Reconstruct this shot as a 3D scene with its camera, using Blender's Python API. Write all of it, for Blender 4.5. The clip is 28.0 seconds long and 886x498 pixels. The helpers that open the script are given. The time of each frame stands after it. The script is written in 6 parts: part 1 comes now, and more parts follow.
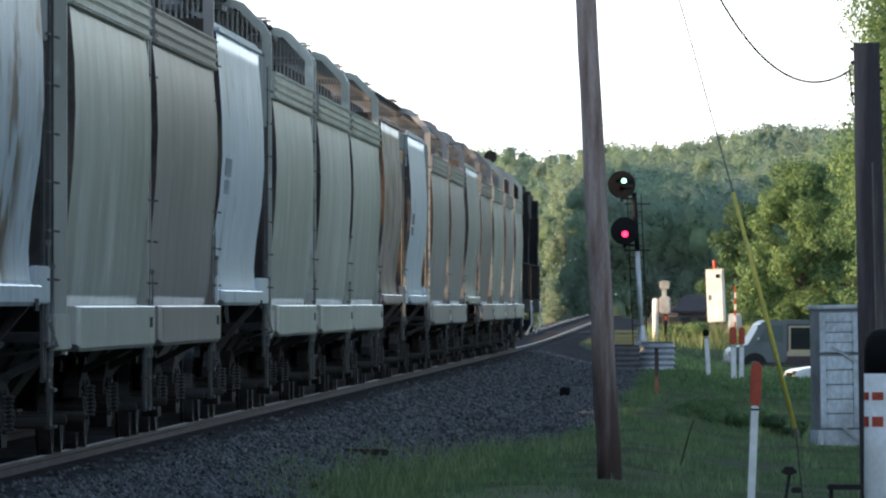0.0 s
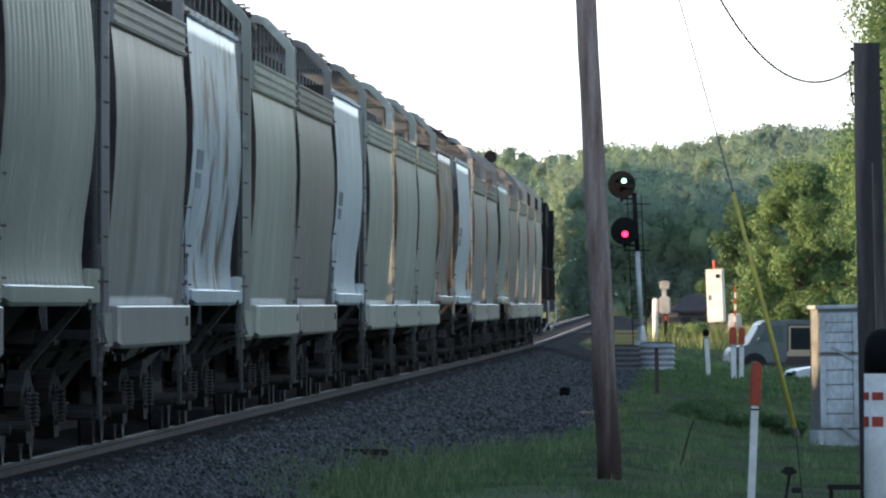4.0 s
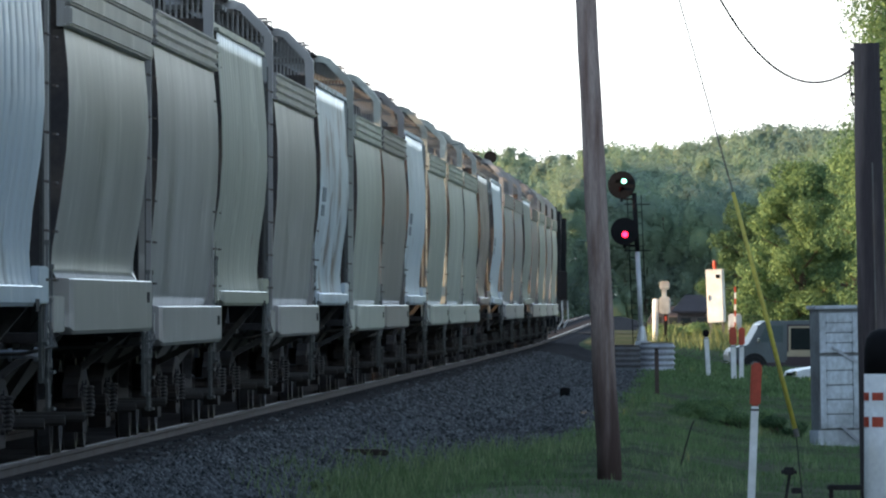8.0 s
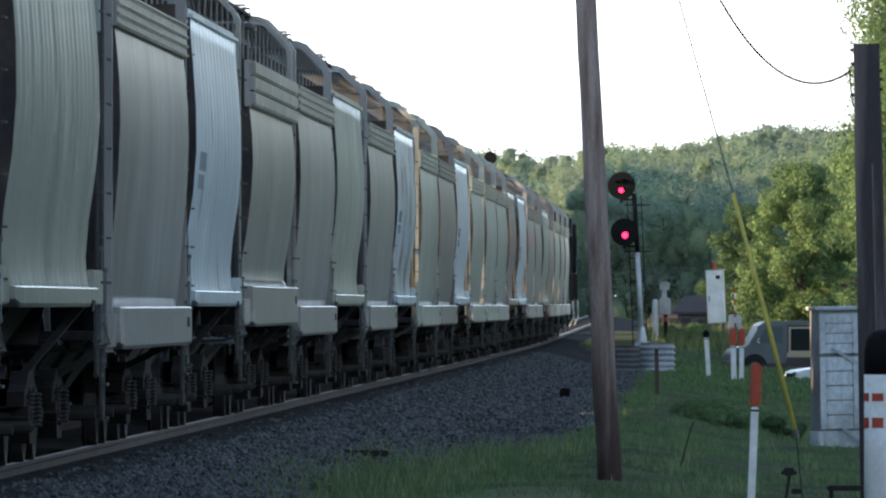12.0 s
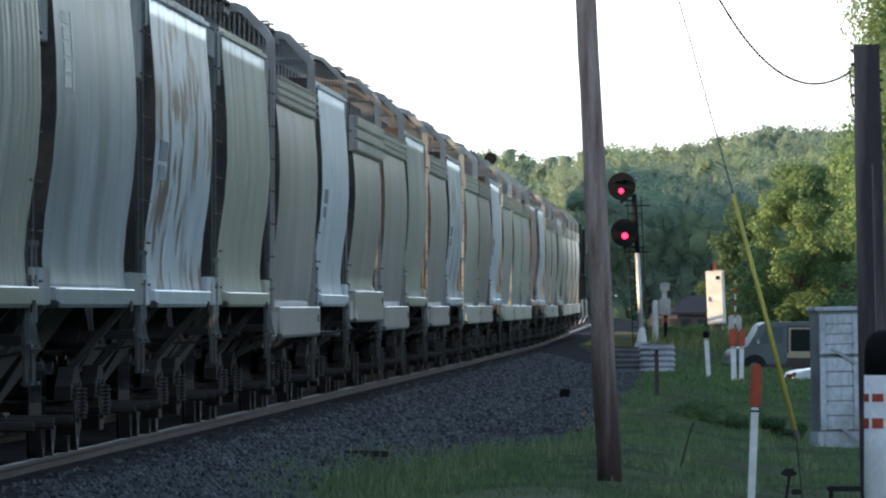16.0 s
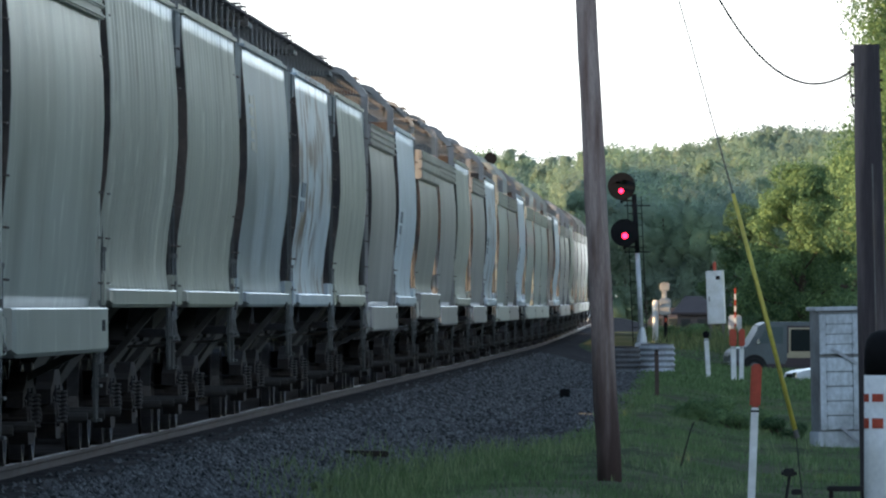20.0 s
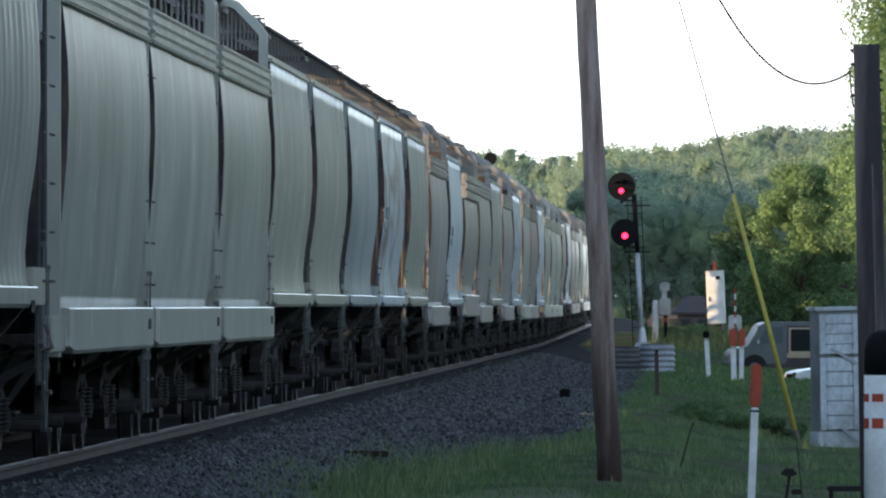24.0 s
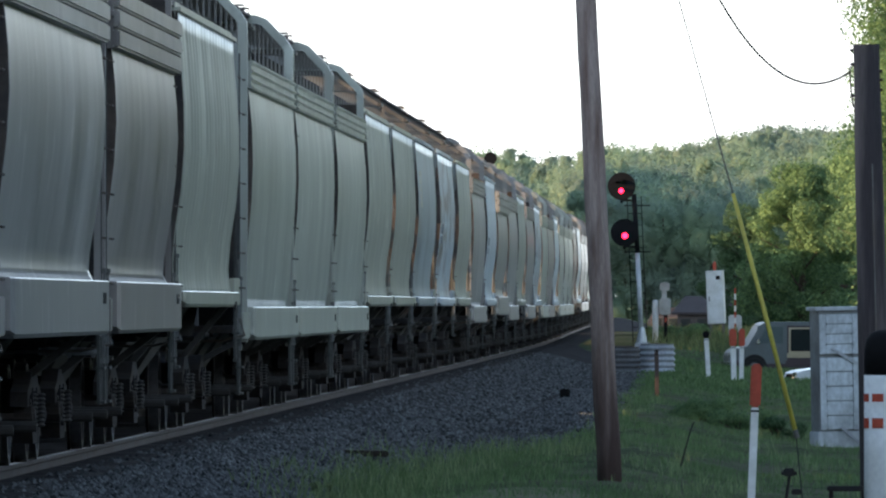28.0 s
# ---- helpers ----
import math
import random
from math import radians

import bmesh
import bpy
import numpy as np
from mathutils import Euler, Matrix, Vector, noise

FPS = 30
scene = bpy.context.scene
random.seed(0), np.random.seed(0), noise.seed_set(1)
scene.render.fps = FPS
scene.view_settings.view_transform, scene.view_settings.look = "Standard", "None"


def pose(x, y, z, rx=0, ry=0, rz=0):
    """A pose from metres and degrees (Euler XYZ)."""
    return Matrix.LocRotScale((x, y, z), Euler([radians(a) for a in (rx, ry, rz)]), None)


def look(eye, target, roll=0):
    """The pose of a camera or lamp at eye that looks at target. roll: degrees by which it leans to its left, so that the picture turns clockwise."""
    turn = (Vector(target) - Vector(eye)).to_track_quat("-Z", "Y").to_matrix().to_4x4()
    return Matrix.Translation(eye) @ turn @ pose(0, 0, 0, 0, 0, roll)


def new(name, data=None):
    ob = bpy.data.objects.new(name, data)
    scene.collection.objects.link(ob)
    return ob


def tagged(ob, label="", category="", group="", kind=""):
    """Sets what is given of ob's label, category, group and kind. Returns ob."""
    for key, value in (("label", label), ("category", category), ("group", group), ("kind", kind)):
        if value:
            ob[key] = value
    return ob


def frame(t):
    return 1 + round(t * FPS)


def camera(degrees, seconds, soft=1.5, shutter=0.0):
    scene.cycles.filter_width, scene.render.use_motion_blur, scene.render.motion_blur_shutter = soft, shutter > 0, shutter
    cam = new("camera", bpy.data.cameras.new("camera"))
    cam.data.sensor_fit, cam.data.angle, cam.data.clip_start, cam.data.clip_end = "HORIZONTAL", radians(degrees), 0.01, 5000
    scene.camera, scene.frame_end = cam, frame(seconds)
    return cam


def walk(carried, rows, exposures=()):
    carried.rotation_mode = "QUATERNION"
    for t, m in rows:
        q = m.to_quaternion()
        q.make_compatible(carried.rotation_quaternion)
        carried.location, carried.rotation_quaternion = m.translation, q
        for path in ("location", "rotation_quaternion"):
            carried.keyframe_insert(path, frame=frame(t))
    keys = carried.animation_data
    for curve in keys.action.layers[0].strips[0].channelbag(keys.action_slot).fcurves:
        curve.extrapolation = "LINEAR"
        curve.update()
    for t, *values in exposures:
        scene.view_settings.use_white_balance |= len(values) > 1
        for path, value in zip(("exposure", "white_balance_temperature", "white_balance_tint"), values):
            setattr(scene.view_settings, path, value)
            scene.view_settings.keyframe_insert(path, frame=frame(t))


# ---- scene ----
# The view runs along +Y. Top of the near rail is z = 0, the tripod stands east of the line.
SPEED = 10.8
EYE = 1.32
cam = camera(3.6186, 28.0, soft=2.2)
walk(cam, [(0.0, pose(0, 0, EYE, 90.2220, 0, 0)), (9.0, pose(0, 0, EYE, 90.2240, 0, 0)),
           (17.0, pose(0, 0, EYE, 90.2290, 0, 0)), (28.0, pose(0, 0, EYE, 90.2285, 0, 0))],
     exposures=[(0.0, 1.2), (28.0, 1.2)])

# ---- world and sun ----
SUN_EL, SUN_AZ = 9.0, -102.0
world = bpy.data.worlds.new("evening_sky")
scene.world = world
world.use_nodes = True
wn = world.node_tree.nodes
sky = wn.new("ShaderNodeTexSky")
sky.sky_type, sky.sun_disc = "NISHITA", False
sky.sun_elevation, sky.sun_rotation = radians(SUN_EL), radians(SUN_AZ)
sky.air_density, sky.dust_density, sky.ozone_density = 1.0, 0.6, 1.6
wn["Background"].inputs["Strength"].default_value = 0.15
# a milky haze that thins out with height, the same all round the horizon
wl = world.node_tree.links
way_up = wn.new("ShaderNodeTexCoord")
split = wn.new("ShaderNodeSeparateXYZ")
thin = wn.new("ShaderNodeMapRange")
thin.interpolation_type = "SMOOTHERSTEP"
thin.inputs["From Min"].default_value, thin.inputs["From Max"].default_value = 0.0, 0.75
thin.inputs["To Min"].default_value, thin.inputs["To Max"].default_value = 1.0, 0.0
haze = wn.new("ShaderNodeMix")
haze.data_type, haze.blend_type = "RGBA", "ADD"
haze.inputs["B"].default_value = (4.2, 4.85, 6.15, 1)
wl.new(way_up.outputs["Generated"], split.inputs[0])
wl.new(split.outputs["Z"], thin.inputs["Value"])
wl.new(thin.outputs["Result"], haze.inputs["Factor"])
wl.new(sky.outputs[0], haze.inputs["A"])
wl.new(haze.outputs["Result"], wn["Background"].inputs["Color"])
sun_dir = Vector((math.sin(radians(SUN_AZ)) * math.cos(radians(SUN_EL)), math.cos(radians(SUN_AZ)) * math.cos(radians(SUN_EL)), math.sin(radians(SUN_EL))))
sun = new("sun", bpy.data.lights.new("sun", "SUN"))
sun.data.energy, sun.data.angle, sun.data.color = 5.0, radians(0.6), (1.0, 0.68, 0.38)
sun.matrix_world = look(sun_dir * 50, (0, 0, 0))


# ---- the line of the track and the lie of the land ----
def track_x(y):
    """East of the track's centre line at y."""
    bend = min(max(0.0, y - 270.0), 250.0)
    return -6.59 + 0.01938 * y - 3.03e-6 * bend ** 2 - 0.001515 * max(0.0, y - 520.0)


def track_z(y):
    return 8.25e-6 * min(max(0.0, y - 432.0), 88.0) ** 2 + 0.00145 * max(0.0, y - 520.0)


def smooth(a, b, v):
    v = min(1.0, max(0.0, (v - a) / (b - a)))
    return v * v * (3 - 2 * v)


def ground_z(x, y):
    """Height of the soil: a bank beside the track, a road crossing, then flat land."""
    o = abs(x - track_x(y))
    steps = ((0, -0.24), (1.7, -0.25), (3.3, -0.62), (5.5, -0.58), (7.0, -0.84), (10, -1.0), (20, -1.25), (60, -1.4), (5000, -1.4))
    z = -1.4
    for (a, za), (b, zb) in zip(steps, steps[1:]):
        if a <= o <= b:
            z = za + (zb - za) * (o - a) / (b - a)
            break
    lift = smooth(3.0, 8.0, o)
    z += track_z(min(y, 900)) * (1 - lift)
    ramp = smooth(485, 525, y) * (1 - smooth(640, 700, y)) * (1 - smooth(8, 40, o)) * smooth(1.2, 2.2, o)
    z = z * (1 - ramp) + ramp * (track_z(min(y, 900)) - 0.14)
    return z + 0.06 * noise.noise((x * 0.35, y * 0.12, 3.0)) * smooth(2.2, 4.5, o)


# ---- materials ----
def mat(name, color, rough=0.7, metal=0.0, var=0.25, scale=2.0, stretch=(1, 1, 1), bump=0.15, fine=30.0, second=None, spec=0.3, amount=0.5, per=0.0):
    """A surface with two scales of variation: large stains (second colour) and fine grain with relief."""
    m = bpy.data.materials.new(name)
    m.use_nodes = True
    nt = m.node_tree
    n, l = nt.nodes, nt.links
    b = n["Principled BSDF"]
    b.inputs["Roughness"].default_value = rough
    b.inputs["Metallic"].default_value = metal
    b.inputs["Specular IOR Level"].default_value = spec
    co = n.new("ShaderNodeTexCoord")
    mp = n.new("ShaderNodeMapping")
    mp.inputs["Scale"].default_value = stretch
    l.new(co.outputs["Object"], mp.inputs["Vector"])
    big = n.new("ShaderNodeTexNoise")
    big.inputs["Scale"].default_value, big.inputs["Detail"].default_value = scale, 5
    small = n.new("ShaderNodeTexNoise")
    small.inputs["Scale"].default_value, small.inputs["Detail"].default_value = fine, 3
    l.new(mp.outputs[0], big.inputs["Vector"])
    l.new(mp.outputs[0], small.inputs["Vector"])
    ramp = n.new("ShaderNodeValToRGB")
    lo, hi = 0.5 - 0.22 * (1 - amount) + (0.5 - amount) * 0.3, 0.72
    ramp.color_ramp.elements[0].position, ramp.color_ramp.elements[1].position = min(lo, 0.68), hi
    other = second or [c * (1 - var) for c in color]
    ramp.color_ramp.elements[0].color, ramp.color_ramp.elements[1].color = (*color, 1), (*other, 1)
    l.new(big.outputs["Fac"], ramp.inputs["Fac"])
    mix = n.new("ShaderNodeMix")
    mix.data_type, mix.blend_type = "RGBA", "MULTIPLY"
    mix.inputs["Factor"].default_value = 1.0
    grain = n.new("ShaderNodeMapRange")
    grain.inputs["From Min"].default_value, grain.inputs["From Max"].default_value = 0.3, 0.7
    grain.inputs["To Min"].default_value, grain.inputs["To Max"].default_value = 1 - var * 0.6, 1 + var * 0.6
    l.new(small.outputs["Fac"], grain.inputs["Value"])
    l.new(ramp.outputs["Color"], mix.inputs["A"])
    l.new(grain.outputs["Result"], mix.inputs["B"])
    out = mix.outputs["Result"]
    if per > 0:
        info = n.new("ShaderNodeNewGeometry")
        pr = n.new("ShaderNodeMapRange")
        pr.inputs["To Min"].default_value, pr.inputs["To Max"].default_value = 1 - per, 1 + per
        l.new(info.outputs["Random Per Island"], pr.inputs["Value"])
        mul = n.new("ShaderNodeMix")
        mul.data_type, mul.blend_type = "RGBA", "MULTIPLY"
        mul.inputs["Factor"].default_value = 1.0
        l.new(out, mul.inputs["A"])
        l.new(pr.outputs["Result"], mul.inputs["B"])
        out = mul.outputs["Result"]
    l.new(out, b.inputs["Base Color"])
    if bump > 0:
        bp = n.new("ShaderNodeBump")
        bp.inputs["Strength"].default_value, bp.inputs["Distance"].default_value = bump, 0.02
        l.new(small.outputs["Fac"], bp.inputs["Height"])
        l.new(bp.outputs["Normal"], b.inputs["Normal"])
    return m


def leaf_mat(name, color, tip, per=0.35, patch=0.6, single=0.6, thin=0.35):
    """Thin foliage: varied from leaf to leaf and letting some light through."""
    m = bpy.data.materials.new(name)
    m.use_nodes = True
    nt = m.node_tree
    n, l = nt.nodes, nt.links
    b = n["Principled BSDF"]
    b.inputs["Roughness"].default_value = 0.6
    b.inputs["Specular IOR Level"].default_value = 0.05
    geo = n.new("ShaderNodeNewGeometry")
    ramp = n.new("ShaderNodeValToRGB")
    ramp.color_ramp.elements[0].color = (*[c * (1 - per) for c in color], 1)
    ramp.color_ramp.elements[1].color = (*tip, 1)
    co = n.new("ShaderNodeTexCoord")
    nz = n.new("ShaderNodeTexNoise")
    nz.inputs["Scale"].default_value = patch
    l.new(co.outputs["Object"], nz.inputs["Vector"])
    add = n.new("ShaderNodeMath")
    add.operation = "MULTIPLY_ADD"
    add.inputs[1].default_value = single
    l.new(geo.outputs["Random Per Island"], add.inputs[0])
    sc = n.new("ShaderNodeMapRange")
    sc.inputs["From Min"].default_value, sc.inputs["From Max"].default_value = 0.3, 0.7
    sc.inputs["To Max"].default_value = 1 - single
    l.new(nz.outputs["Fac"], sc.inputs["Value"])
    l.new(sc.outputs["Result"], add.inputs[2])
    l.new(add.outputs[0], ramp.inputs["Fac"])
    l.new(ramp.outputs["Color"], b.inputs["Base Color"])
    tr = n.new("ShaderNodeBsdfTranslucent")
    l.new(ramp.outputs["Color"], tr.inputs["Color"])
    mx = n.new("ShaderNodeMixShader")
    mx.inputs["Fac"].default_value = thin
    l.new(b.outputs[0], mx.inputs[1])
    l.new(tr.outputs[0], mx.inputs[2])
    l.new(mx.outputs[0], n["Material Output"].inputs["Surface"])
    return m


def glow_mat(name, color, strength):
    m = bpy.data.materials.new(name)
    m.use_nodes = True
    b = m.node_tree.nodes["Principled BSDF"]
    b.inputs["Base Color"].default_value = (*color, 1)
    b.inputs["Emission Color"].default_value = (*color, 1)
    b.inputs["Emission Strength"].default_value = strength
    return m


def paint(name, color, rust=0.3, streak=(0.16, 0.07, 0.035), fade=0.32):
    """Weathered freight-car paint: vertical streaks of dirt and rust, chalky patches, road grime towards nothing in particular."""
    m = bpy.data.materials.new(name)
    m.use_nodes = True
    nt = m.node_tree
    n, l = nt.nodes, nt.links
    b = n["Principled BSDF"]
    b.inputs["Roughness"].default_value = 0.42
    b.inputs["Specular IOR Level"].default_value = 0.5
    co = n.new("ShaderNodeTexCoord")
    where = n.new("ShaderNodeObjectInfo")
    shift = n.new("ShaderNodeVectorMath")
    shift.operation = "MULTIPLY_ADD"
    shift.inputs[1].default_value = (37, 37, 37)
    l.new(where.outputs["Random"], shift.inputs[0])
    l.new(co.outputs["Object"], shift.inputs[2])
    mp = n.new("ShaderNodeMapping")
    mp.inputs["Scale"].default_value = (1, 0.6, 0.95)
    l.new(shift.outputs[0], mp.inputs["Vector"])
    drip = n.new("ShaderNodeTexNoise")
    drip.inputs["Scale"].default_value, drip.inputs["Detail"].default_value = 1.7, 5
    l.new(mp.outputs[0], drip.inputs["Vector"])
    soft = n.new("ShaderNodeTexNoise")
    soft.inputs["Scale"].default_value, soft.inputs["Detail"].default_value = 0.5, 5
    l.new(shift.outputs[0], soft.inputs["Vector"])
    fine = n.new("ShaderNodeTexNoise")
    fine.inputs["Scale"].default_value = 18
    l.new(shift.outputs[0], fine.inputs["Vector"])
    r1 = n.new("ShaderNodeValToRGB")
    e = r1.color_ramp.elements
    e[0].position, e[0].color = 0.25, (*[c * (1 - fade) for c in color], 1)
    e[1].position, e[1].color = 0.75, (*[min(1, c * (1 + fade * 0.6)) for c in color], 1)
    l.new(soft.outputs["Fac"], r1.inputs["Fac"])
    mask = n.new("ShaderNodeMapRange")
    mask.inputs["From Min"].default_value, mask.inputs["From Max"].default_value = 0.68 - 0.22 * rust, 0.76 - 0.22 * rust
    mask.inputs["To Max"].default_value = min(1.0, 0.35 + rust)
    l.new(drip.outputs["Fac"], mask.inputs["Value"])
    # rust comes in groups
    group = n.new("ShaderNodeTexNoise")
    group.inputs["Scale"].default_value, group.inputs["Detail"].default_value = 0.42, 2
    l.new(shift.outputs[0], group.inputs["Vector"])
    gr = n.new("ShaderNodeMapRange")
    gr.inputs["From Min"].default_value, gr.inputs["From Max"].default_value = 0.36, 0.50
    l.new(group.outputs["Fac"], gr.inputs["Value"])
    both = n.new("ShaderNodeMath")
    both.operation = "MULTIPLY"
    l.new(mask.outputs["Result"], both.inputs[0])
    l.new(gr.outputs["Result"], both.inputs[1])
    # thin pale scrapes
    mp3 = n.new("ShaderNodeMapping")
    mp3.inputs["Scale"].default_value, mp3.inputs["Location"].default_value = (1, 1.5, 1.1), (3, 1, 7)
    l.new(shift.outputs[0], mp3.inputs["Vector"])
    scrape = n.new("ShaderNodeTexNoise")
    scrape.inputs["Scale"].default_value, scrape.inputs["Detail"].default_value = 1.6, 3
    l.new(mp3.outputs[0], scrape.inputs["Vector"])
    sm = n.new("ShaderNodeMapRange")
    sm.inputs["From Min"].default_value, sm.inputs["From Max"].default_value = 0.60, 0.67
    sm.inputs["To Max"].default_value = 0.55
    l.new(scrape.outputs["Fac"], sm.inputs["Value"])
    light = n.new("ShaderNodeMix")
    light.data_type = "RGBA"
    l.new(sm.outputs["Result"], light.inputs["Factor"])
    l.new(r1.outputs["Color"], light.inputs["A"])
    light.inputs["B"].default_value = (*[min(0.8, c * 1.5 + 0.05) for c in color], 1)
    mx = n.new("ShaderNodeMix")
    mx.data_type = "RGBA"
    l.new(both.outputs[0], mx.inputs["Factor"])
    l.new(light.outputs["Result"], mx.inputs["A"])
    mx.inputs["B"].default_value = (*streak, 1)
    # pale wash streaks
    mp2 = n.new("ShaderNodeMapping")
    mp2.inputs["Scale"].default_value, mp2.inputs["Location"].default_value = (1, 0.85, 0.16), (5, 9, 2)
    l.new(shift.outputs[0], mp2.inputs["Vector"])
    wash = n.new("ShaderNodeTexNoise")
    wash.inputs["Scale"].default_value, wash.inputs["Detail"].default_value, wash.inputs["Roughness"].default_value = 0.7, 5, 0.6
    l.new(mp2.outputs[0], wash.inputs["Vector"])
    wr = n.new("ShaderNodeMapRange")
    wr.inputs["From Min"].default_value, wr.inputs["From Max"].default_value = 0.35, 0.7
    wr.inputs["To Min"].default_value, wr.inputs["To Max"].default_value = 1 - fade * 0.8, 1 + fade * 0.8
    l.new(wash.outputs["Fac"], wr.inputs["Value"])
    mul = n.new("ShaderNodeMix")
    mul.data_type, mul.blend_type = "RGBA", "MULTIPLY"
    mul.inputs["Factor"].default_value = 1.0
    l.new(mx.outputs["Result"], mul.inputs["A"])
    l.new(wr.outputs["Result"], mul.inputs["B"])
    l.new(mul.outputs["Result"], b.inputs["Base Color"])
    rr = n.new("ShaderNodeMapRange")
    rr.inputs["To Min"].default_value, rr.inputs["To Max"].default_value = 0.25, 0.37
    l.new(soft.outputs["Fac"], rr.inputs["Value"])
    l.new(rr.outputs["Result"], b.inputs["Roughness"])
    bp = n.new("ShaderNodeBump")
    bp.inputs["Strength"].default_value, bp.inputs["Distance"].default_value = 0.05, 0.02
    l.new(wash.outputs["Fac"], bp.inputs["Height"])
    l.new(bp.outputs["Normal"], b.inputs["Normal"])
    return m


M_soil = mat("grassy_soil", (0.07, 0.09, 0.05), 0.9, second=(0.135, 0.13, 0.095), scale=0.35, fine=6, bump=0.4, var=0.35, spec=0.0)
M_ballast = mat("ballast_bed", (0.075, 0.07, 0.07), 0.9, scale=1.2, fine=14, bump=0.8, var=0.5, spec=0.0)
M_stone = mat("ballast_stone", (0.105, 0.110, 0.114), 0.85, scale=3, fine=25, bump=0.3, per=0.75, spec=0.05)
M_rail = mat("rusty_rail", (0.10, 0.09, 0.088), 0.75, 0.0, second=(0.09, 0.072, 0.065), scale=0.8, fine=12, spec=0.05)
M_railtop = mat("polished_rail_head", (0.34, 0.33, 0.32), 0.5, 0.7, scale=1, fine=20, bump=0.05)
M_tie = mat("creosoted_timber", (0.035, 0.028, 0.022), 0.9, scale=1, fine=15, stretch=(1, 6, 1))
M_steel = mat("grimy_steel", (0.032, 0.031, 0.033), 0.85, 0.0, second=(0.035, 0.027, 0.022), scale=2.5, fine=20, spec=0.08)
M_spring = mat("spring_steel", (0.026, 0.025, 0.026), 0.6, 0.2, second=(0.05, 0.04, 0.034), scale=3, fine=20)
M_step = mat("dull_step_paint", (0.066, 0.07, 0.067), 0.75, second=(0.07, 0.065, 0.06), scale=1.5, fine=16)
M_grating = mat("rusty_roof_walk_grating", (0.05, 0.046, 0.05), 0.8, second=(0.07, 0.055, 0.05), scale=1.5, fine=18, spec=0.1)
M_wheel = mat("wheel_steel", (0.045, 0.042, 0.045), 0.4, 0.5, second=(0.045, 0.034, 0.028), scale=3, fine=20)
M_tread = mat("polished_wheel_tread", (0.10, 0.10, 0.105), 0.35, 0.6, second=(0.06, 0.055, 0.055), scale=2, fine=20, bump=0.02)
# grime of the car ends, darkened further for shade in the gaps
M_endgrime_shade = mat("shaded_brake_dust_grime", (0.035, 0.032, 0.033), 0.85, second=(0.11, 0.085, 0.07), scale=1.4, fine=16)
M_picket = mat("grey_walkway_bracket", (0.34, 0.35, 0.35), 0.6, second=(0.2, 0.17, 0.15), scale=1.2, fine=20)
M_galv = mat("galvanised_grating", (0.15, 0.16, 0.16), 0.6, 0.3, second=(0.12, 0.085, 0.06), scale=1.2, fine=20)
M_post = mat("weathered_pole_wood", (0.33, 0.262, 0.238), 0.9, second=(0.15, 0.095, 0.08), scale=2.3, fine=26, stretch=(5, 5, 0.45), bump=0.5, var=0.35)
M_darkpost = mat("creosote_pole_wood", (0.045, 0.038, 0.042), 0.9, second=(0.17, 0.14, 0.135), scale=1.6, fine=30, stretch=(3, 3, 0.2), bump=0.5)
M_white = mat("white_paint", (0.80, 0.81, 0.81), 0.55, second=(0.62, 0.62, 0.58), scale=2.5, fine=20, var=0.15, bump=0.05)
M_orange = mat("orange_red_paint", (0.46, 0.075, 0.045), 0.55, second=(0.40, 0.07, 0.035), scale=3, fine=20, var=0.2)
M_yellow = mat("yellow_plastic", (0.50, 0.43, 0.075), 0.55, second=(0.36, 0.31, 0.08), scale=1.5, fine=15, var=0.2)
M_black = mat("black_signal_paint", (0.009, 0.009, 0.010), 0.75, scale=2, fine=18, spec=0.1)
M_alum = mat("aluminium_paint", (0.55, 0.57, 0.58), 0.45, 0.35, second=(0.38, 0.39, 0.4), scale=2, fine=20, var=0.18)
M_corr = mat("galvanised_corrugated", (0.42, 0.45, 0.49), 0.5, 0.4, second=(0.26, 0.27, 0.29), scale=1.5, fine=16, var=0.2)
M_dullcorr = mat("dark_corrugated", (0.17, 0.175, 0.185), 0.75, 0.1, second=(0.10, 0.09, 0.085), scale=1.5, fine=16, var=0.25)
M_cable = mat("black_cable", (0.02, 0.02, 0.02), 0.6, scale=2, fine=20)
M_wire = mat("dull_bare_wire", (0.10, 0.10, 0.095), 0.7, 0.2, scale=2, fine=20)
M_boxpaint = mat("pale_blue_grey_paint", (0.50, 0.55, 0.59), 0.7, second=(0.28, 0.30, 0.31), scale=1.6, fine=18, stretch=(1, 1, 0.6), var=0.25)
M_leaf = leaf_mat("maple_leaves", (0.06, 0.14, 0.08), (0.25, 0.36, 0.155))
# the far air's haze is mixed into this paler, bluer leaf colour
M_woods = leaf_mat("hazed_far_leaves", (0.18, 0.24, 0.225), (0.245, 0.34, 0.20), 0.05, 0.10, 0.15, 0.55)
M_leaf_dark = leaf_mat("wood_leaves", (0.05, 0.10, 0.055), (0.12, 0.19, 0.09))
M_grass = leaf_mat("grass_blades", (0.08, 0.145, 0.066), (0.19, 0.29, 0.125), 0.35, 0.45, 0.3)
M_dry = leaf_mat("dry_weeds", (0.11, 0.15, 0.07), (0.25, 0.29, 0.13))
M_bark = mat("bark", (0.09, 0.07, 0.055), 0.95, scale=2, fine=22, stretch=(2, 2, 0.3), bump=0.6)
M_butt = mat("dark_pole_wood", (0.25, 0.18, 0.155), 0.9, second=(0.11, 0.068, 0.056), scale=1.7, fine=26, stretch=(3.5, 3.5, 0.15), bump=0.5, var=0.35)
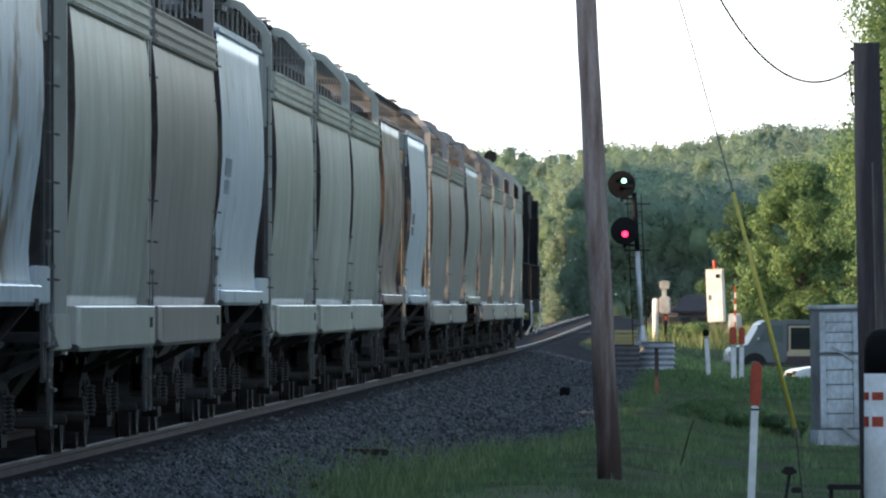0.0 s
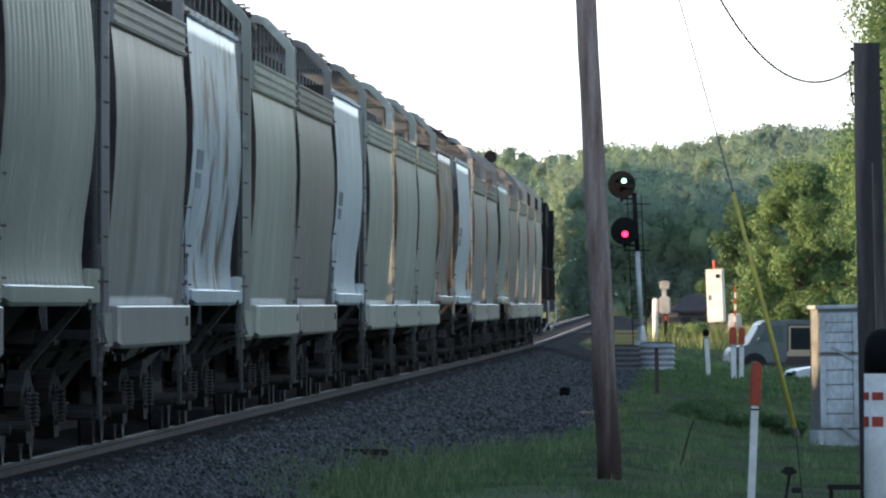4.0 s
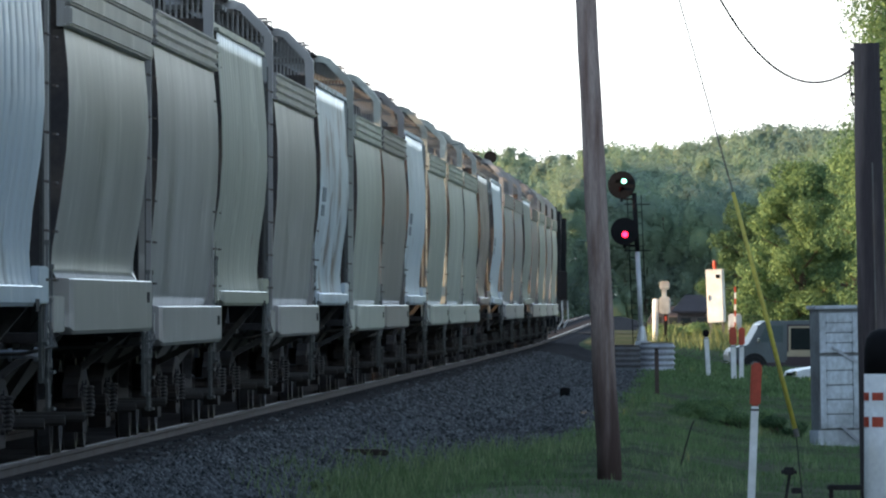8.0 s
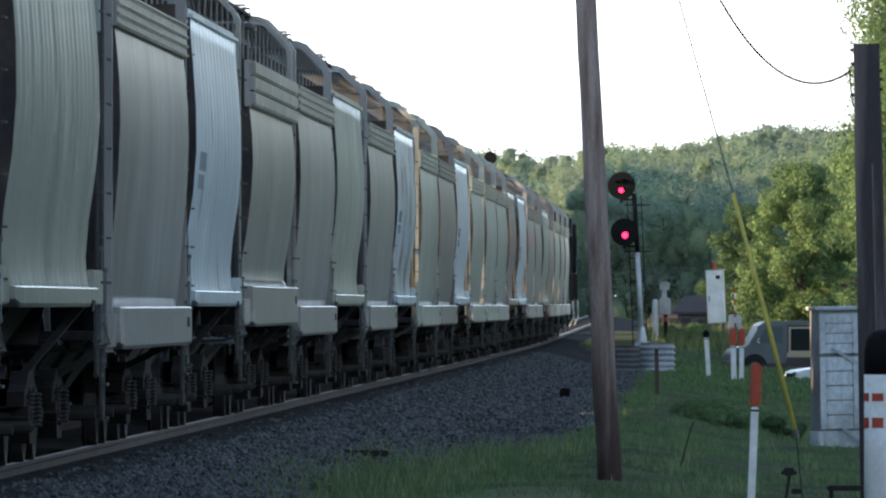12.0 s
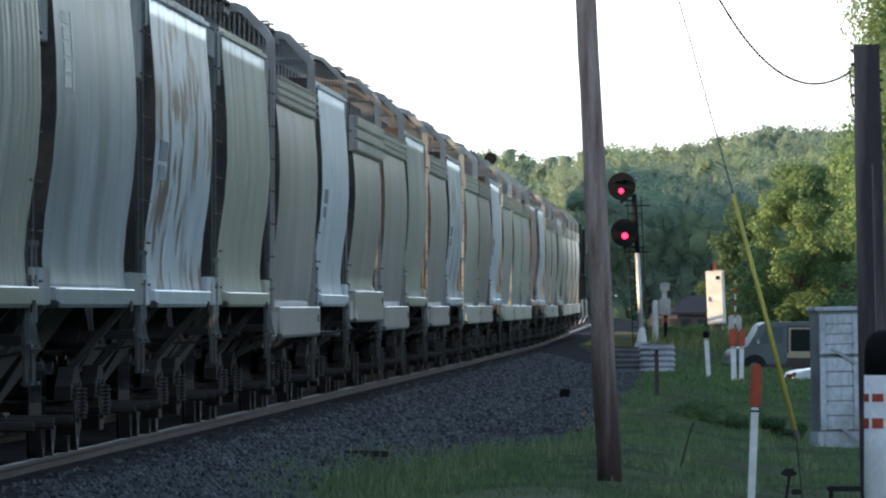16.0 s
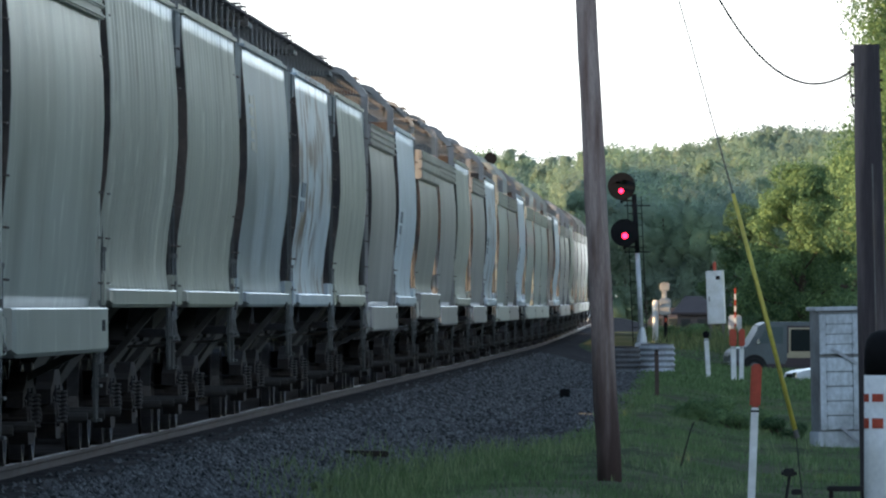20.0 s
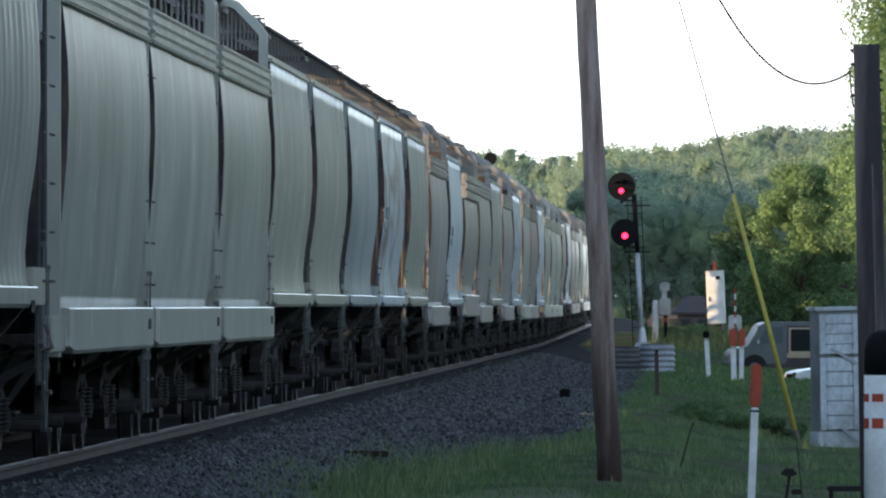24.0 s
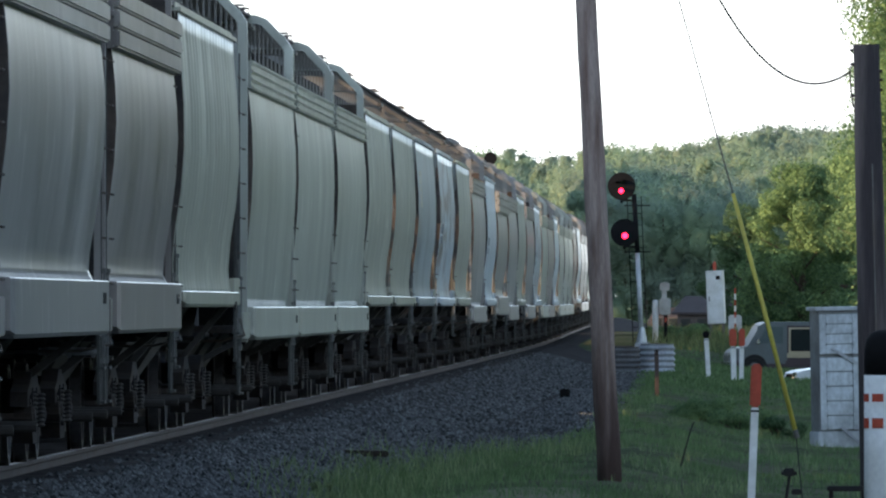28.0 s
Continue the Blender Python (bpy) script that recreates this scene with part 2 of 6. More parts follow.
M_mech = mat("dusty_beige_grey_paint", (0.46, 0.45, 0.42), 0.6, second=(0.30, 0.28, 0.25), scale=2.5, fine=20, var=0.2)


def darken_foot(m, color, low, high):
    """A darker colour towards a pole's foot, with a ragged upper limit between two heights of the pole."""
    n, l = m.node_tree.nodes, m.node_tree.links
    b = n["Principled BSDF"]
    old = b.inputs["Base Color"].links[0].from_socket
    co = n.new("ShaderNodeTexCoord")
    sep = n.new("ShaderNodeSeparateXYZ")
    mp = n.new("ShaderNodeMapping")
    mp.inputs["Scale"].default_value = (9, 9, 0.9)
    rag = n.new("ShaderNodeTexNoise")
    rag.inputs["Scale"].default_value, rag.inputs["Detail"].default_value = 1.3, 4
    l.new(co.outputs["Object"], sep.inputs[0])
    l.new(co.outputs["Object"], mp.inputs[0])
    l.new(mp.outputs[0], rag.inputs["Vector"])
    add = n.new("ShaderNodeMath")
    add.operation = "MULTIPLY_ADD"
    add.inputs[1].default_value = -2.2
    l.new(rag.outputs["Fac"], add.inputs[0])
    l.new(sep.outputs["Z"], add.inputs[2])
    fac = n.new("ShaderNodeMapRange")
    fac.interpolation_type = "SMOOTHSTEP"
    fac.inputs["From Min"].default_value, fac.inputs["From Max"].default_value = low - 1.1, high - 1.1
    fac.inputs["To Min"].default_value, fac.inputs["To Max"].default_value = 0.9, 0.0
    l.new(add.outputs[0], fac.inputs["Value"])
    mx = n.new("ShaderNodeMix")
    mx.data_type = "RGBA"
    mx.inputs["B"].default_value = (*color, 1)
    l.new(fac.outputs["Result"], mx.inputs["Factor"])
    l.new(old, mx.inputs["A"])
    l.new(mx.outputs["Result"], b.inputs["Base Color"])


# the pole's wood turns darker towards its foot
darken_foot(M_post, (0.055, 0.033, 0.03), 0.1, 2.0)
M_tuft = leaf_mat("grass_tuft_blades", (0.115, 0.18, 0.085), (0.26, 0.33, 0.165))


# ---- mesh helpers ----
def part(name, bm, material, parent=None, label="", smooth_shade=False):
    """Links a bmesh as one mesh object under a thing or a part."""
    me = bpy.data.meshes.new(name)
    bm.to_mesh(me)
    bm.free()
    me.materials.append(material)
    if smooth_shade:
        for p in me.polygons:
            p.use_smooth = True
    return put(name, me, parent, label)


def put(name, me, parent=None, label="", m=None):
    ob = new(name, me)
    if parent:
        ob.parent = parent
    if m is not None:
        ob.matrix_basis = m
    if label:
        ob["label"] = label
    return ob


def mesh_of(name, bm, material, smooth_shade=False):
    me = bpy.data.meshes.new(name)
    bm.to_mesh(me)
    bm.free()
    me.materials.append(material)
    if smooth_shade:
        for p in me.polygons:
            p.use_smooth = True
    return me


def pydata(name, verts, faces, material, smooth_shade=False):
    me = bpy.data.meshes.new(name)
    me.from_pydata(verts, [], faces)
    me.materials.append(material)
    if smooth_shade:
        me.polygons.foreach_set("use_smooth", [True] * len(me.polygons))
    return me


def box(lo, hi, bevel=0.0, bm=None, m=None):
    bm = bm or bmesh.new()
    size = [h - l for l, h in zip(lo, hi)]
    mid = [(h + l) / 2 for l, h in zip(lo, hi)]
    t = Matrix.Translation(mid) @ Matrix.Diagonal((*size, 1))
    made = bmesh.ops.create_cube(bm, size=1, matrix=(m @ t) if m else t)
    if bevel > 0:
        edges = {e for v in made["verts"] for e in v.link_edges}
        bmesh.ops.bevel(bm, geom=list(edges), offset=bevel, segments=2, affect="EDGES")
    return bm


def tube(path, radius, sides=8, bm=None, caps=True):
    """A round bar along a path; radius is one number or one for each point."""
    bm = bm or bmesh.new()
    pts = [Vector(p) for p in path]
    radii = radius if isinstance(radius, (list, tuple)) else [radius] * len(pts)
    rings = []
    for i, p in enumerate(pts):
        d = (pts[min(i + 1, len(pts) - 1)] - pts[max(i - 1, 0)]).normalized()
        u = d.cross(Vector((0.31, 0.27, 0.91) if abs(d.z) < 0.9 else (1, 0.1, 0))).normalized()
        w = d.cross(u)
        rings.append([bm.verts.new(p + (u * math.cos(a) + w * math.sin(a)) * radii[i])
                      for a in (2 * math.pi * k / sides for k in range(sides))])
    for a, b in zip(rings, rings[1:]):
        for k in range(sides):
            bm.faces.new((a[k], a[(k + 1) % sides], b[(k + 1) % sides], b[k]))
    if caps:
        bm.faces.new(rings[0][::-1])
        bm.faces.new(rings[-1])
    return bm


def bar(path, w, h, bm=None):
    """A square bar through the points of a path, w wide along the car and h thick."""
    bm = bm or bmesh.new()
    pts = [Vector(p) for p in path]
    rings = []
    for i, p in enumerate(pts):
        d = (pts[min(i + 1, len(pts) - 1)] - pts[max(i - 1, 0)]).normalized()
        u = Vector((0, 1, 0)) if abs(d.y) < 0.9 else Vector((1, 0, 0))
        v = d.cross(u).normalized()
        rings.append([bm.verts.new(p + u * a * w / 2 + v * b * h / 2) for a, b in ((-1, -1), (1, -1), (1, 1), (-1, 1))])
    for a, b in zip(rings, rings[1:]):
        for k in range(4):
            bm.faces.new((a[k], a[(k + 1) % 4], b[(k + 1) % 4], b[k]))
    bm.faces.new(rings[0][::-1])
    bm.faces.new(rings[-1])
    return bm


def lathe(profile, sides=20, bm=None, m=None):
    """Turns (radius, height) pairs about the z axis."""
    bm = bm or bmesh.new()
    rings = []
    for r, z in profile:
        ring = []
        for k in range(sides):
            p = Vector((r * math.cos(2 * math.pi * k / sides), r * math.sin(2 * math.pi * k / sides), z))
            ring.append(bm.verts.new(m @ p if m else p))
        rings.append(ring)
    for a, b in zip(rings, rings[1:]):
        for k in range(sides):
            bm.faces.new((a[k], a[(k + 1) % sides], b[(k + 1) % sides], b[k]))
    bm.faces.new(rings[0][::-1])
    bm.faces.new(rings[-1])
    return bm


def prism(outline, x0, x1, bm=None):
    """A (y, z) outline extruded along x."""
    bm = bm or bmesh.new()
    a = [bm.verts.new((x0, y, z)) for y, z in outline]
    b = [bm.verts.new((x1, y, z)) for y, z in outline]
    n = len(outline)
    for k in range(n):
        bm.faces.new((a[k], a[(k + 1) % n], b[(k + 1) % n], b[k]))
    bm.faces.new(a[::-1])
    bm.faces.new(b)
    bmesh.ops.recalc_face_normals(bm, faces=bm.faces)
    return bm


def empty(name, label, category, group="", m=None):
    ob = new(name)
    ob.empty_display_size = 0.2
    if m is not None:
        ob.matrix_basis = m
    return tagged(ob, label, category, group)


SIDE_TURN = Matrix.Rotation(radians(90), 4, "Y")


# ---- ground ----
def ground():
    """One sheet out to the horizon, fine beside the line."""
    ys = [-3000, -1200, -500, -200, -60, 20] + [60 + 5 * i for i in range(50)] + [320 + 10 * i for i in range(45)] + [790, 850, 950, 1100, 1400, 2000, 3200, 4800]
    offs = [-3000, -900, -300, -120, -60, -40, -20, -10, -7, -5.5, -4, -3.3, -1.7, 0, 1.7, 2.5, 3.3, 4, 4.7, 5.5, 6.2, 7, 8, 9, 10, 12, 15, 20, 30, 45, 60, 90, 150, 400, 1000, 3000]
    verts, faces = [], []
    for y in ys:
        for o in offs:
            x = track_x(min(max(y, -300), 900)) + o
            verts.append((x, y, ground_z(x, min(y, 900)) if -300 < y < 900 else -1.4))
    n = len(offs)
    for i in range(len(ys) - 1):
        for j in range(n - 1):
            faces.append((i * n + j, i * n + j + 1, (i + 1) * n + j + 1, (i + 1) * n + j))
    ob = new("ground", pydata("ground", verts, faces, M_soil, True))
    return tagged(ob, "mown grass and bare soil sloping from the railway bank", "ground", kind="structure")


ground()


def sweep(name, outline, offset, material, y0=-320, y1=900, parent=None, dz=0.0):
    """An (x, z) outline carried along the track at an offset east of its centre."""
    ys = [y0, -100, 0, 60] + [80 + 10 * i for i in range(83)]
    ys = [y for y in ys if y0 <= y <= y1]
    verts, faces, n = [], [], len(outline)
    for y in ys:
        for x, z in outline:
            verts.append((track_x(y) + offset + x, y, track_z(y) + z + dz))
    for i in range(len(ys) - 1):
        for k in range(n):
            a, b = i * n + k, i * n + (k + 1) % n
            faces.append((a, b, b + n, a + n))
    faces.append(tuple(range(n)))
    faces.append(tuple(range((len(ys) - 1) * n, len(ys) * n))[::-1])
    return put(name, pydata(name, verts, faces, material), parent)


track = tagged(new("railway_track"), "single railway track of rusty steel rails on dark ballast", "railway track", kind="structure")
RAIL = [(-0.075, -0.185), (0.075, -0.185), (0.075, -0.170), (0.012, -0.150), (0.012, -0.045), (0.036, -0.035), (0.036, -0.006),
        (0.028, 0.0), (-0.028, 0.0), (-0.036, -0.006), (-0.036, -0.035), (-0.012, -0.045), (-0.012, -0.150), (-0.075, -0.170)]
for side in (-1, 1):
    sweep("rail", RAIL, side * 0.755, M_rail, parent=track)
    sweep("rail_head", [(-0.026, 0.0005), (0.026, 0.0005), (0.024, 0.003), (-0.024, 0.003)], side * 0.755, M_railtop, parent=track)
BED = [(1.25, -0.105), (1.75, -0.19), (2.9, -0.50), (3.35, -0.70)]
sweep("ballast_bed", [(-o, z) for o, z in reversed(BED)] + BED, 0, M_ballast, parent=track)


def sleepers():
    tie_bm = bmesh.new()
    y = 60.0
    while y < 700:
        x, z = track_x(y), track_z(y)
        box((x - 1.3, y - 0.11, z - 0.35), (x + 1.3, y + 0.11, z - 0.188), 0, tie_bm)
        y += 0.51
    tagged(part("sleepers", tie_bm, M_tie, track), kind="stuff")


sleepers()


# ---- freight train ----
MESHES = {}
M_bay = mat("dusty_brown_grey_underframe", (0.058, 0.054, 0.052), 0.8, second=(0.034, 0.03, 0.027), scale=1.6, fine=16)
# end plates of shallow cars: their shade is put into a darker colour
M_endpost = mat("shaded_grey_green_end_paint", (0.14, 0.155, 0.15), 0.7, second=(0.08, 0.08, 0.075), scale=1.5, fine=16)


def shared(key, make):
    if key not in MESHES:
        MESHES[key] = make()
    return MESHES[key]


WHEELS = []


def wheelset_mesh():
    """Axle with its two pressed-on wheels."""
    p = [(0.06, -0.07), (0.10, -0.06), (0.14, -0.02), (0.33, 0.0), (0.37, -0.055), (0.445, -0.06), (0.45, -0.035), (0.42, -0.03), (0.415, 0.07), (0.37, 0.07), (0.34, 0.03), (0.14, 0.03), (0.10, 0.09), (0.06, 0.09)]
    bm = lathe([(0.05, -1.12), (0.085, -1.1), (0.085, -0.8), (0.075, -0.6), (0.075, 0.6), (0.085, 0.8), (0.085, 1.1), (0.05, 1.12)], 12, m=SIDE_TURN)
    for s in (-1, 1):
        lathe([(r, s * z) for r, z in p], 24, bm, Matrix.Translation((s * 0.755, 0, 0)) @ SIDE_TURN)
    bmesh.ops.recalc_face_normals(bm, faces=bm.faces)
    for f in bm.faces:
        if all(0.41 < math.hypot(v.co.y, v.co.z) < 0.425 for v in f.verts):
            f.material_index = 1
    me = mesh_of("wheelset", bm, M_wheel)
    me.materials.append(M_tread)
    return me


def wheel_mesh():
    p = [(0.06, -0.07), (0.10, -0.06), (0.14, -0.02), (0.33, 0.0), (0.37, -0.055), (0.445, -0.06), (0.45, -0.035), (0.42, -0.03), (0.415, 0.07), (0.37, 0.07), (0.34, 0.03), (0.14, 0.03), (0.10, 0.09), (0.06, 0.09)]
    return mesh_of("wheel", lathe(p, 24, m=SIDE_TURN), M_wheel, True)


def spring_mesh():
    prof = []
    for i in range(8):
        z = 0.035 * i
        prof += [(0.034, z), (0.052, z + 0.010), (0.052, z + 0.020), (0.034, z + 0.030)]
    return mesh_of("spring", lathe(prof, 12), M_spring)


def side_frame_mesh():
    top = [(-1.12, 0.50), (-1.08, 0.62), (-0.72, 0.68), (-0.42, 0.78), (0.42, 0.78), (0.72, 0.68), (1.08, 0.62), (1.12, 0.50)]
    bm = bmesh.new()
    # the frame as upper chord, lower chord and four columns round the spring opening
    prism(top + [(1.02, 0.50), (0.98, 0.56), (0.40, 0.62), (-0.40, 0.62), (-0.98, 0.56), (-1.02, 0.50)], -0.07, 0.07, bm)
    prism([(0.98, 0.56), (0.76, 0.54), (0.62, 0.44), (0.40, 0.20), (-0.40, 0.20), (-0.62, 0.44), (-0.76, 0.54), (-0.98, 0.56), (-0.66, 0.56), (-0.36, 0.30), (0.36, 0.30), (0.66, 0.56)], -0.08, 0.08, bm)
    for s in (-1, 1):
        box((-0.08, s * 0.33 - 0.05, 0.28), (0.08, s * 0.33 + 0.05, 0.66), 0.01, bm)
        lathe([(0.05, -0.1), (0.085, -0.08), (0.085, 0.06), (0.06, 0.09), (0.02, 0.10)], 14, bm, Matrix.Translation((0.03, s * 0.87, 0.43)) @ SIDE_TURN)
        box((-0.07, s * 0.87 - 0.11, 0.50), (0.07, s * 0.87 + 0.11, 0.58), 0.01, bm)
    return mesh_of("side_frame", bm, M_steel)


def bolster_mesh():
    bm = box((-0.98, -0.2, 0.50), (0.98, 0.2, 0.72), 0.03)
    lathe([(0.3, 0.72), (0.3, 0.82), (0.2, 0.84)], 16, bm)
    for s in (-1, 1):
        box((-0.65, s * 0.46 - 0.05, 0.40), (0.65, s * 0.46 + 0.05, 0.48), 0.01, bm)
    return mesh_of("truck", bm, M_steel)


def truck(car, y):
    """A two-axle truck: bolster, cast side frames, springs, wheels."""
    t = put("truck", shared("bolster", bolster_mesh), car, "", pose(0, y, 0))
    for s in (-1, 1):
        put("side_frame", shared("frame", side_frame_mesh), t, "", pose(s * 1.0, 0, 0, 0, 0, 0 if s > 0 else 180))
        for u in (-0.17, 0.0, 0.17):
            put("spring", shared("spring", spring_mesh), t, "", pose(s * (1.06 if u else 1.11), u, 0.33))
    for u in (-0.87, 0.87):
        WHEELS.append((put("wheelset", shared("wheelset", wheelset_mesh), t, "", pose(0, u, 0.42)), u))
    return t


PROFILES = {
    # half outlines of the body side, x east of the centre line and height above the rail
    "deep": [(1.475, 1.30), (1.495, 1.42), (1.518, 1.62), (1.545, 2.0), (1.585, 2.45), (1.60, 2.85), (1.592, 3.2), (1.566, 3.5), (1.548, 3.66), (1.53, 3.96)],
    "shallow": [(1.535, 1.44), (1.522, 1.49), (1.512, 1.57), (1.505, 1.70), (1.53, 2.0), (1.59, 2.4), (1.62, 2.8), (1.615, 3.2), (1.588, 3.6), (1.562, 3.9), (1.556, 4.10)],
    "banded": [(1.50, 1.52), (1.46, 1.60), (1.47, 1.75), (1.53, 2.1), (1.58, 2.5), (1.60, 2.85), (1.59, 3.15), (1.568, 3.38), (1.558, 3.46), (1.53, 3.96)],
}


def body_mesh(style, y0, y1, ribs, seed, material):
    """The bulging shell: both sides, roof slopes and closed ends, with weld ribs or slightly dished sheets."""
    rnd = random.Random(seed)
    half = PROFILES[style]
    top = half[-1][1]
    stations = []
    if ribs:
        n = ribs
        step = (y1 - y0) / n
        for i in range(n):
            a = y0 + (i + rnd.uniform(-0.06, 0.06) * (0 < i < n - 1)) * step
            tall = 0.011 * rnd.uniform(0.5, 1.35)
            if n == 14:
                stations += [(a, 0.0), (a + step * 0.46, 0.002), (a + step * 0.5, -0.016), (a + step * 0.54, 0.002)]
            else:
                stations += [(a, 0.0), (a + step * 0.40, 0.0), (a + step * 0.44, tall), (a + step * 0.56, tall), (a + step * 0.60, 0.0)]
        stations.append((y1, 0.0))
    else:
        n = 77
        sheets = 11
        for i in range(n + 1):
            u = i / n
            dish = -0.011 * math.sin(math.pi * ((u * sheets) % 1.0)) ** 0.6 * (0.6 + 0.4 * math.sin(i // 7 * 2.3 + seed)) + rnd.uniform(-0.0025, 0.0025)
            stations.append((y0 + (y1 - y0) * u, dish))
    verts, faces = [], []
    ring = None
    for y, d in stations:
        pts = [(x + d, z) for x, z in half] + ([(1.1, top + 0.07), (0.45, top + 0.13)] if style == "shallow" else [(1.1, top + 0.17), (0.45, top + 0.26)])
        line = pts + [(-x, z) for x, z in reversed(pts)]
        if ring is None:
            ring = len(line)
        for x, z in line:
            verts.append((x, y, z))
    for i in range(len(stations) - 1):
        for k in range(ring):
            a, b = i * ring + k, i * ring + (k + 1) % ring
            faces.append((a, a + ring, b + ring, b))
    faces.append(tuple(range(ring)))
    faces.append(tuple(range(len(verts) - ring, len(verts)))[::-1])
    me = pydata("body", verts, faces, material)
    # the closed ends and the underside stay flat
    sm = [len(p.vertices) == 4 and (i % ring) != ring - 1 for i, p in enumerate(me.polygons)]
    me.polygons.foreach_set("use_smooth", sm)
    # the ends take the grime colour that also holds the gap's shade
    me.materials.append(M_endgrime_shade)
    for end in (-1, -2):
        me.polygons[end].material_index = 1
    return me


def support_mesh():
    bm = box((1.0, -0.03, 4.12), (1.022, 0.03, 4.74), 0)
    bar([(0.30, 0, 4.725), (1.02, 0, 4.725)], 0.04, 0.04, bm)
    return mesh_of("board_support", bm, M_picket)


def hatch_mesh():
    bm = box((-0.36, -0.55, 4.50), (0.36, 0.55, 4.62), 0.03)
    box((-0.40, -0.45, 4.62), (0.40, 0.45, 4.67), 0.02, bm)
    return mesh_of("roof_hatch", bm, M_galv)


def grab_mesh():
    return mesh_of("grab_iron", tube([(0.55, 0, 4.76), (0.55, 0, 4.89), (0.98, 0, 4.89), (0.98, 0, 4.76)], 0.016, 6), M_galv)


def bay_mesh():
    bm = bmesh.new()
    up = [bm.verts.new(p) for p in ((-1.3, -2.1, 1.5), (1.3, -2.1, 1.5), (1.3, 2.1, 1.5), (-1.3, 2.1, 1.5))]
    lo = [bm.verts.new(p) for p in ((-0.55, -0.5, 0.42), (0.55, -0.5, 0.42), (0.55, 0.5, 0.42), (-0.55, 0.5, 0.42))]
    for k in range(4):
        bm.faces.new((up[k], up[(k + 1) % 4], lo[(k + 1) % 4], lo[k]))
    bm.faces.new(lo)
    bm.faces.new(up[::-1])
    box((-0.7, -0.55, 0.30), (0.7, 0.55, 0.42), 0.02, bm)
    tube([(0.55, -0.3, 0.36), (1.25, -0.3, 0.36)], 0.045, 8, bm)
    return mesh_of("hopper_bay", bm, M_bay)


def coupler_mesh():
    bm = box((-0.16, -0.45, 0.72), (0.16, 0.25, 0.98), 0.03)
    box((-0.2, 0.25, 0.70), (0.2, 0.42, 1.0), 0.05, bm)
    tube([(0.35, -0.1, 0.95), (0.38, 0.1, 0.75), (0.32, 0.35, 0.62), (0.1, 0.5, 0.72)], 0.03, 8, bm)
    return mesh_of("coupler", bm, M_steel)


def step_mesh():
    """A stirrup step: two straps drawn together downwards, with two treads."""
    bm = bar([(0.0, -0.2, 0.98), (0.0, -0.19, 0.6), (0.0, -0.12, 0.38)], 0.09, 0.025)
    bar([(0.0, 0.2, 0.98), (0.0, 0.19, 0.6), (0.0, 0.12, 0.38)], 0.09, 0.025, bm)
    for z, w in ((0.40, 0.13), (0.68, 0.2)):
        box((-0.03, -w, z - 0.012), (0.05, w, z + 0.012), 0, bm)
    return mesh_of("sill_step", bm, M_step)


def rung_mesh():
    return mesh_of("rung", tube([(0, -0.2, 0), (0.02, -0.2, 0), (0.02, 0.2, 0), (0, 0.2, 0)], 0.010, 6), M_endgrime_shade)


def end_grab_mesh():
    """Two thin rods down the corner of a car, with their clamps."""
    bm = tube([(0, 0.16, 1.62), (0.012, 0.16, 1.60), (0.018, 0.10, 1.02), (0, 0.10, 1.0)], 0.009, 6)
    tube([(0, -0.1, 1.36), (0.016, -0.1, 1.34), (0.02, -0.16, 0.86), (0.0, -0.16, 0.84)], 0.009, 6, bm)
    for y, z in ((0.16, 1.6), (0.10, 1.03), (-0.1, 1.34), (-0.16, 0.86)):
        box((-0.01, y - 0.03, z - 0.022), (0.03, y + 0.03, z + 0.022), 0.006, bm)
    return mesh_of("corner_grab", bm, M_galv)


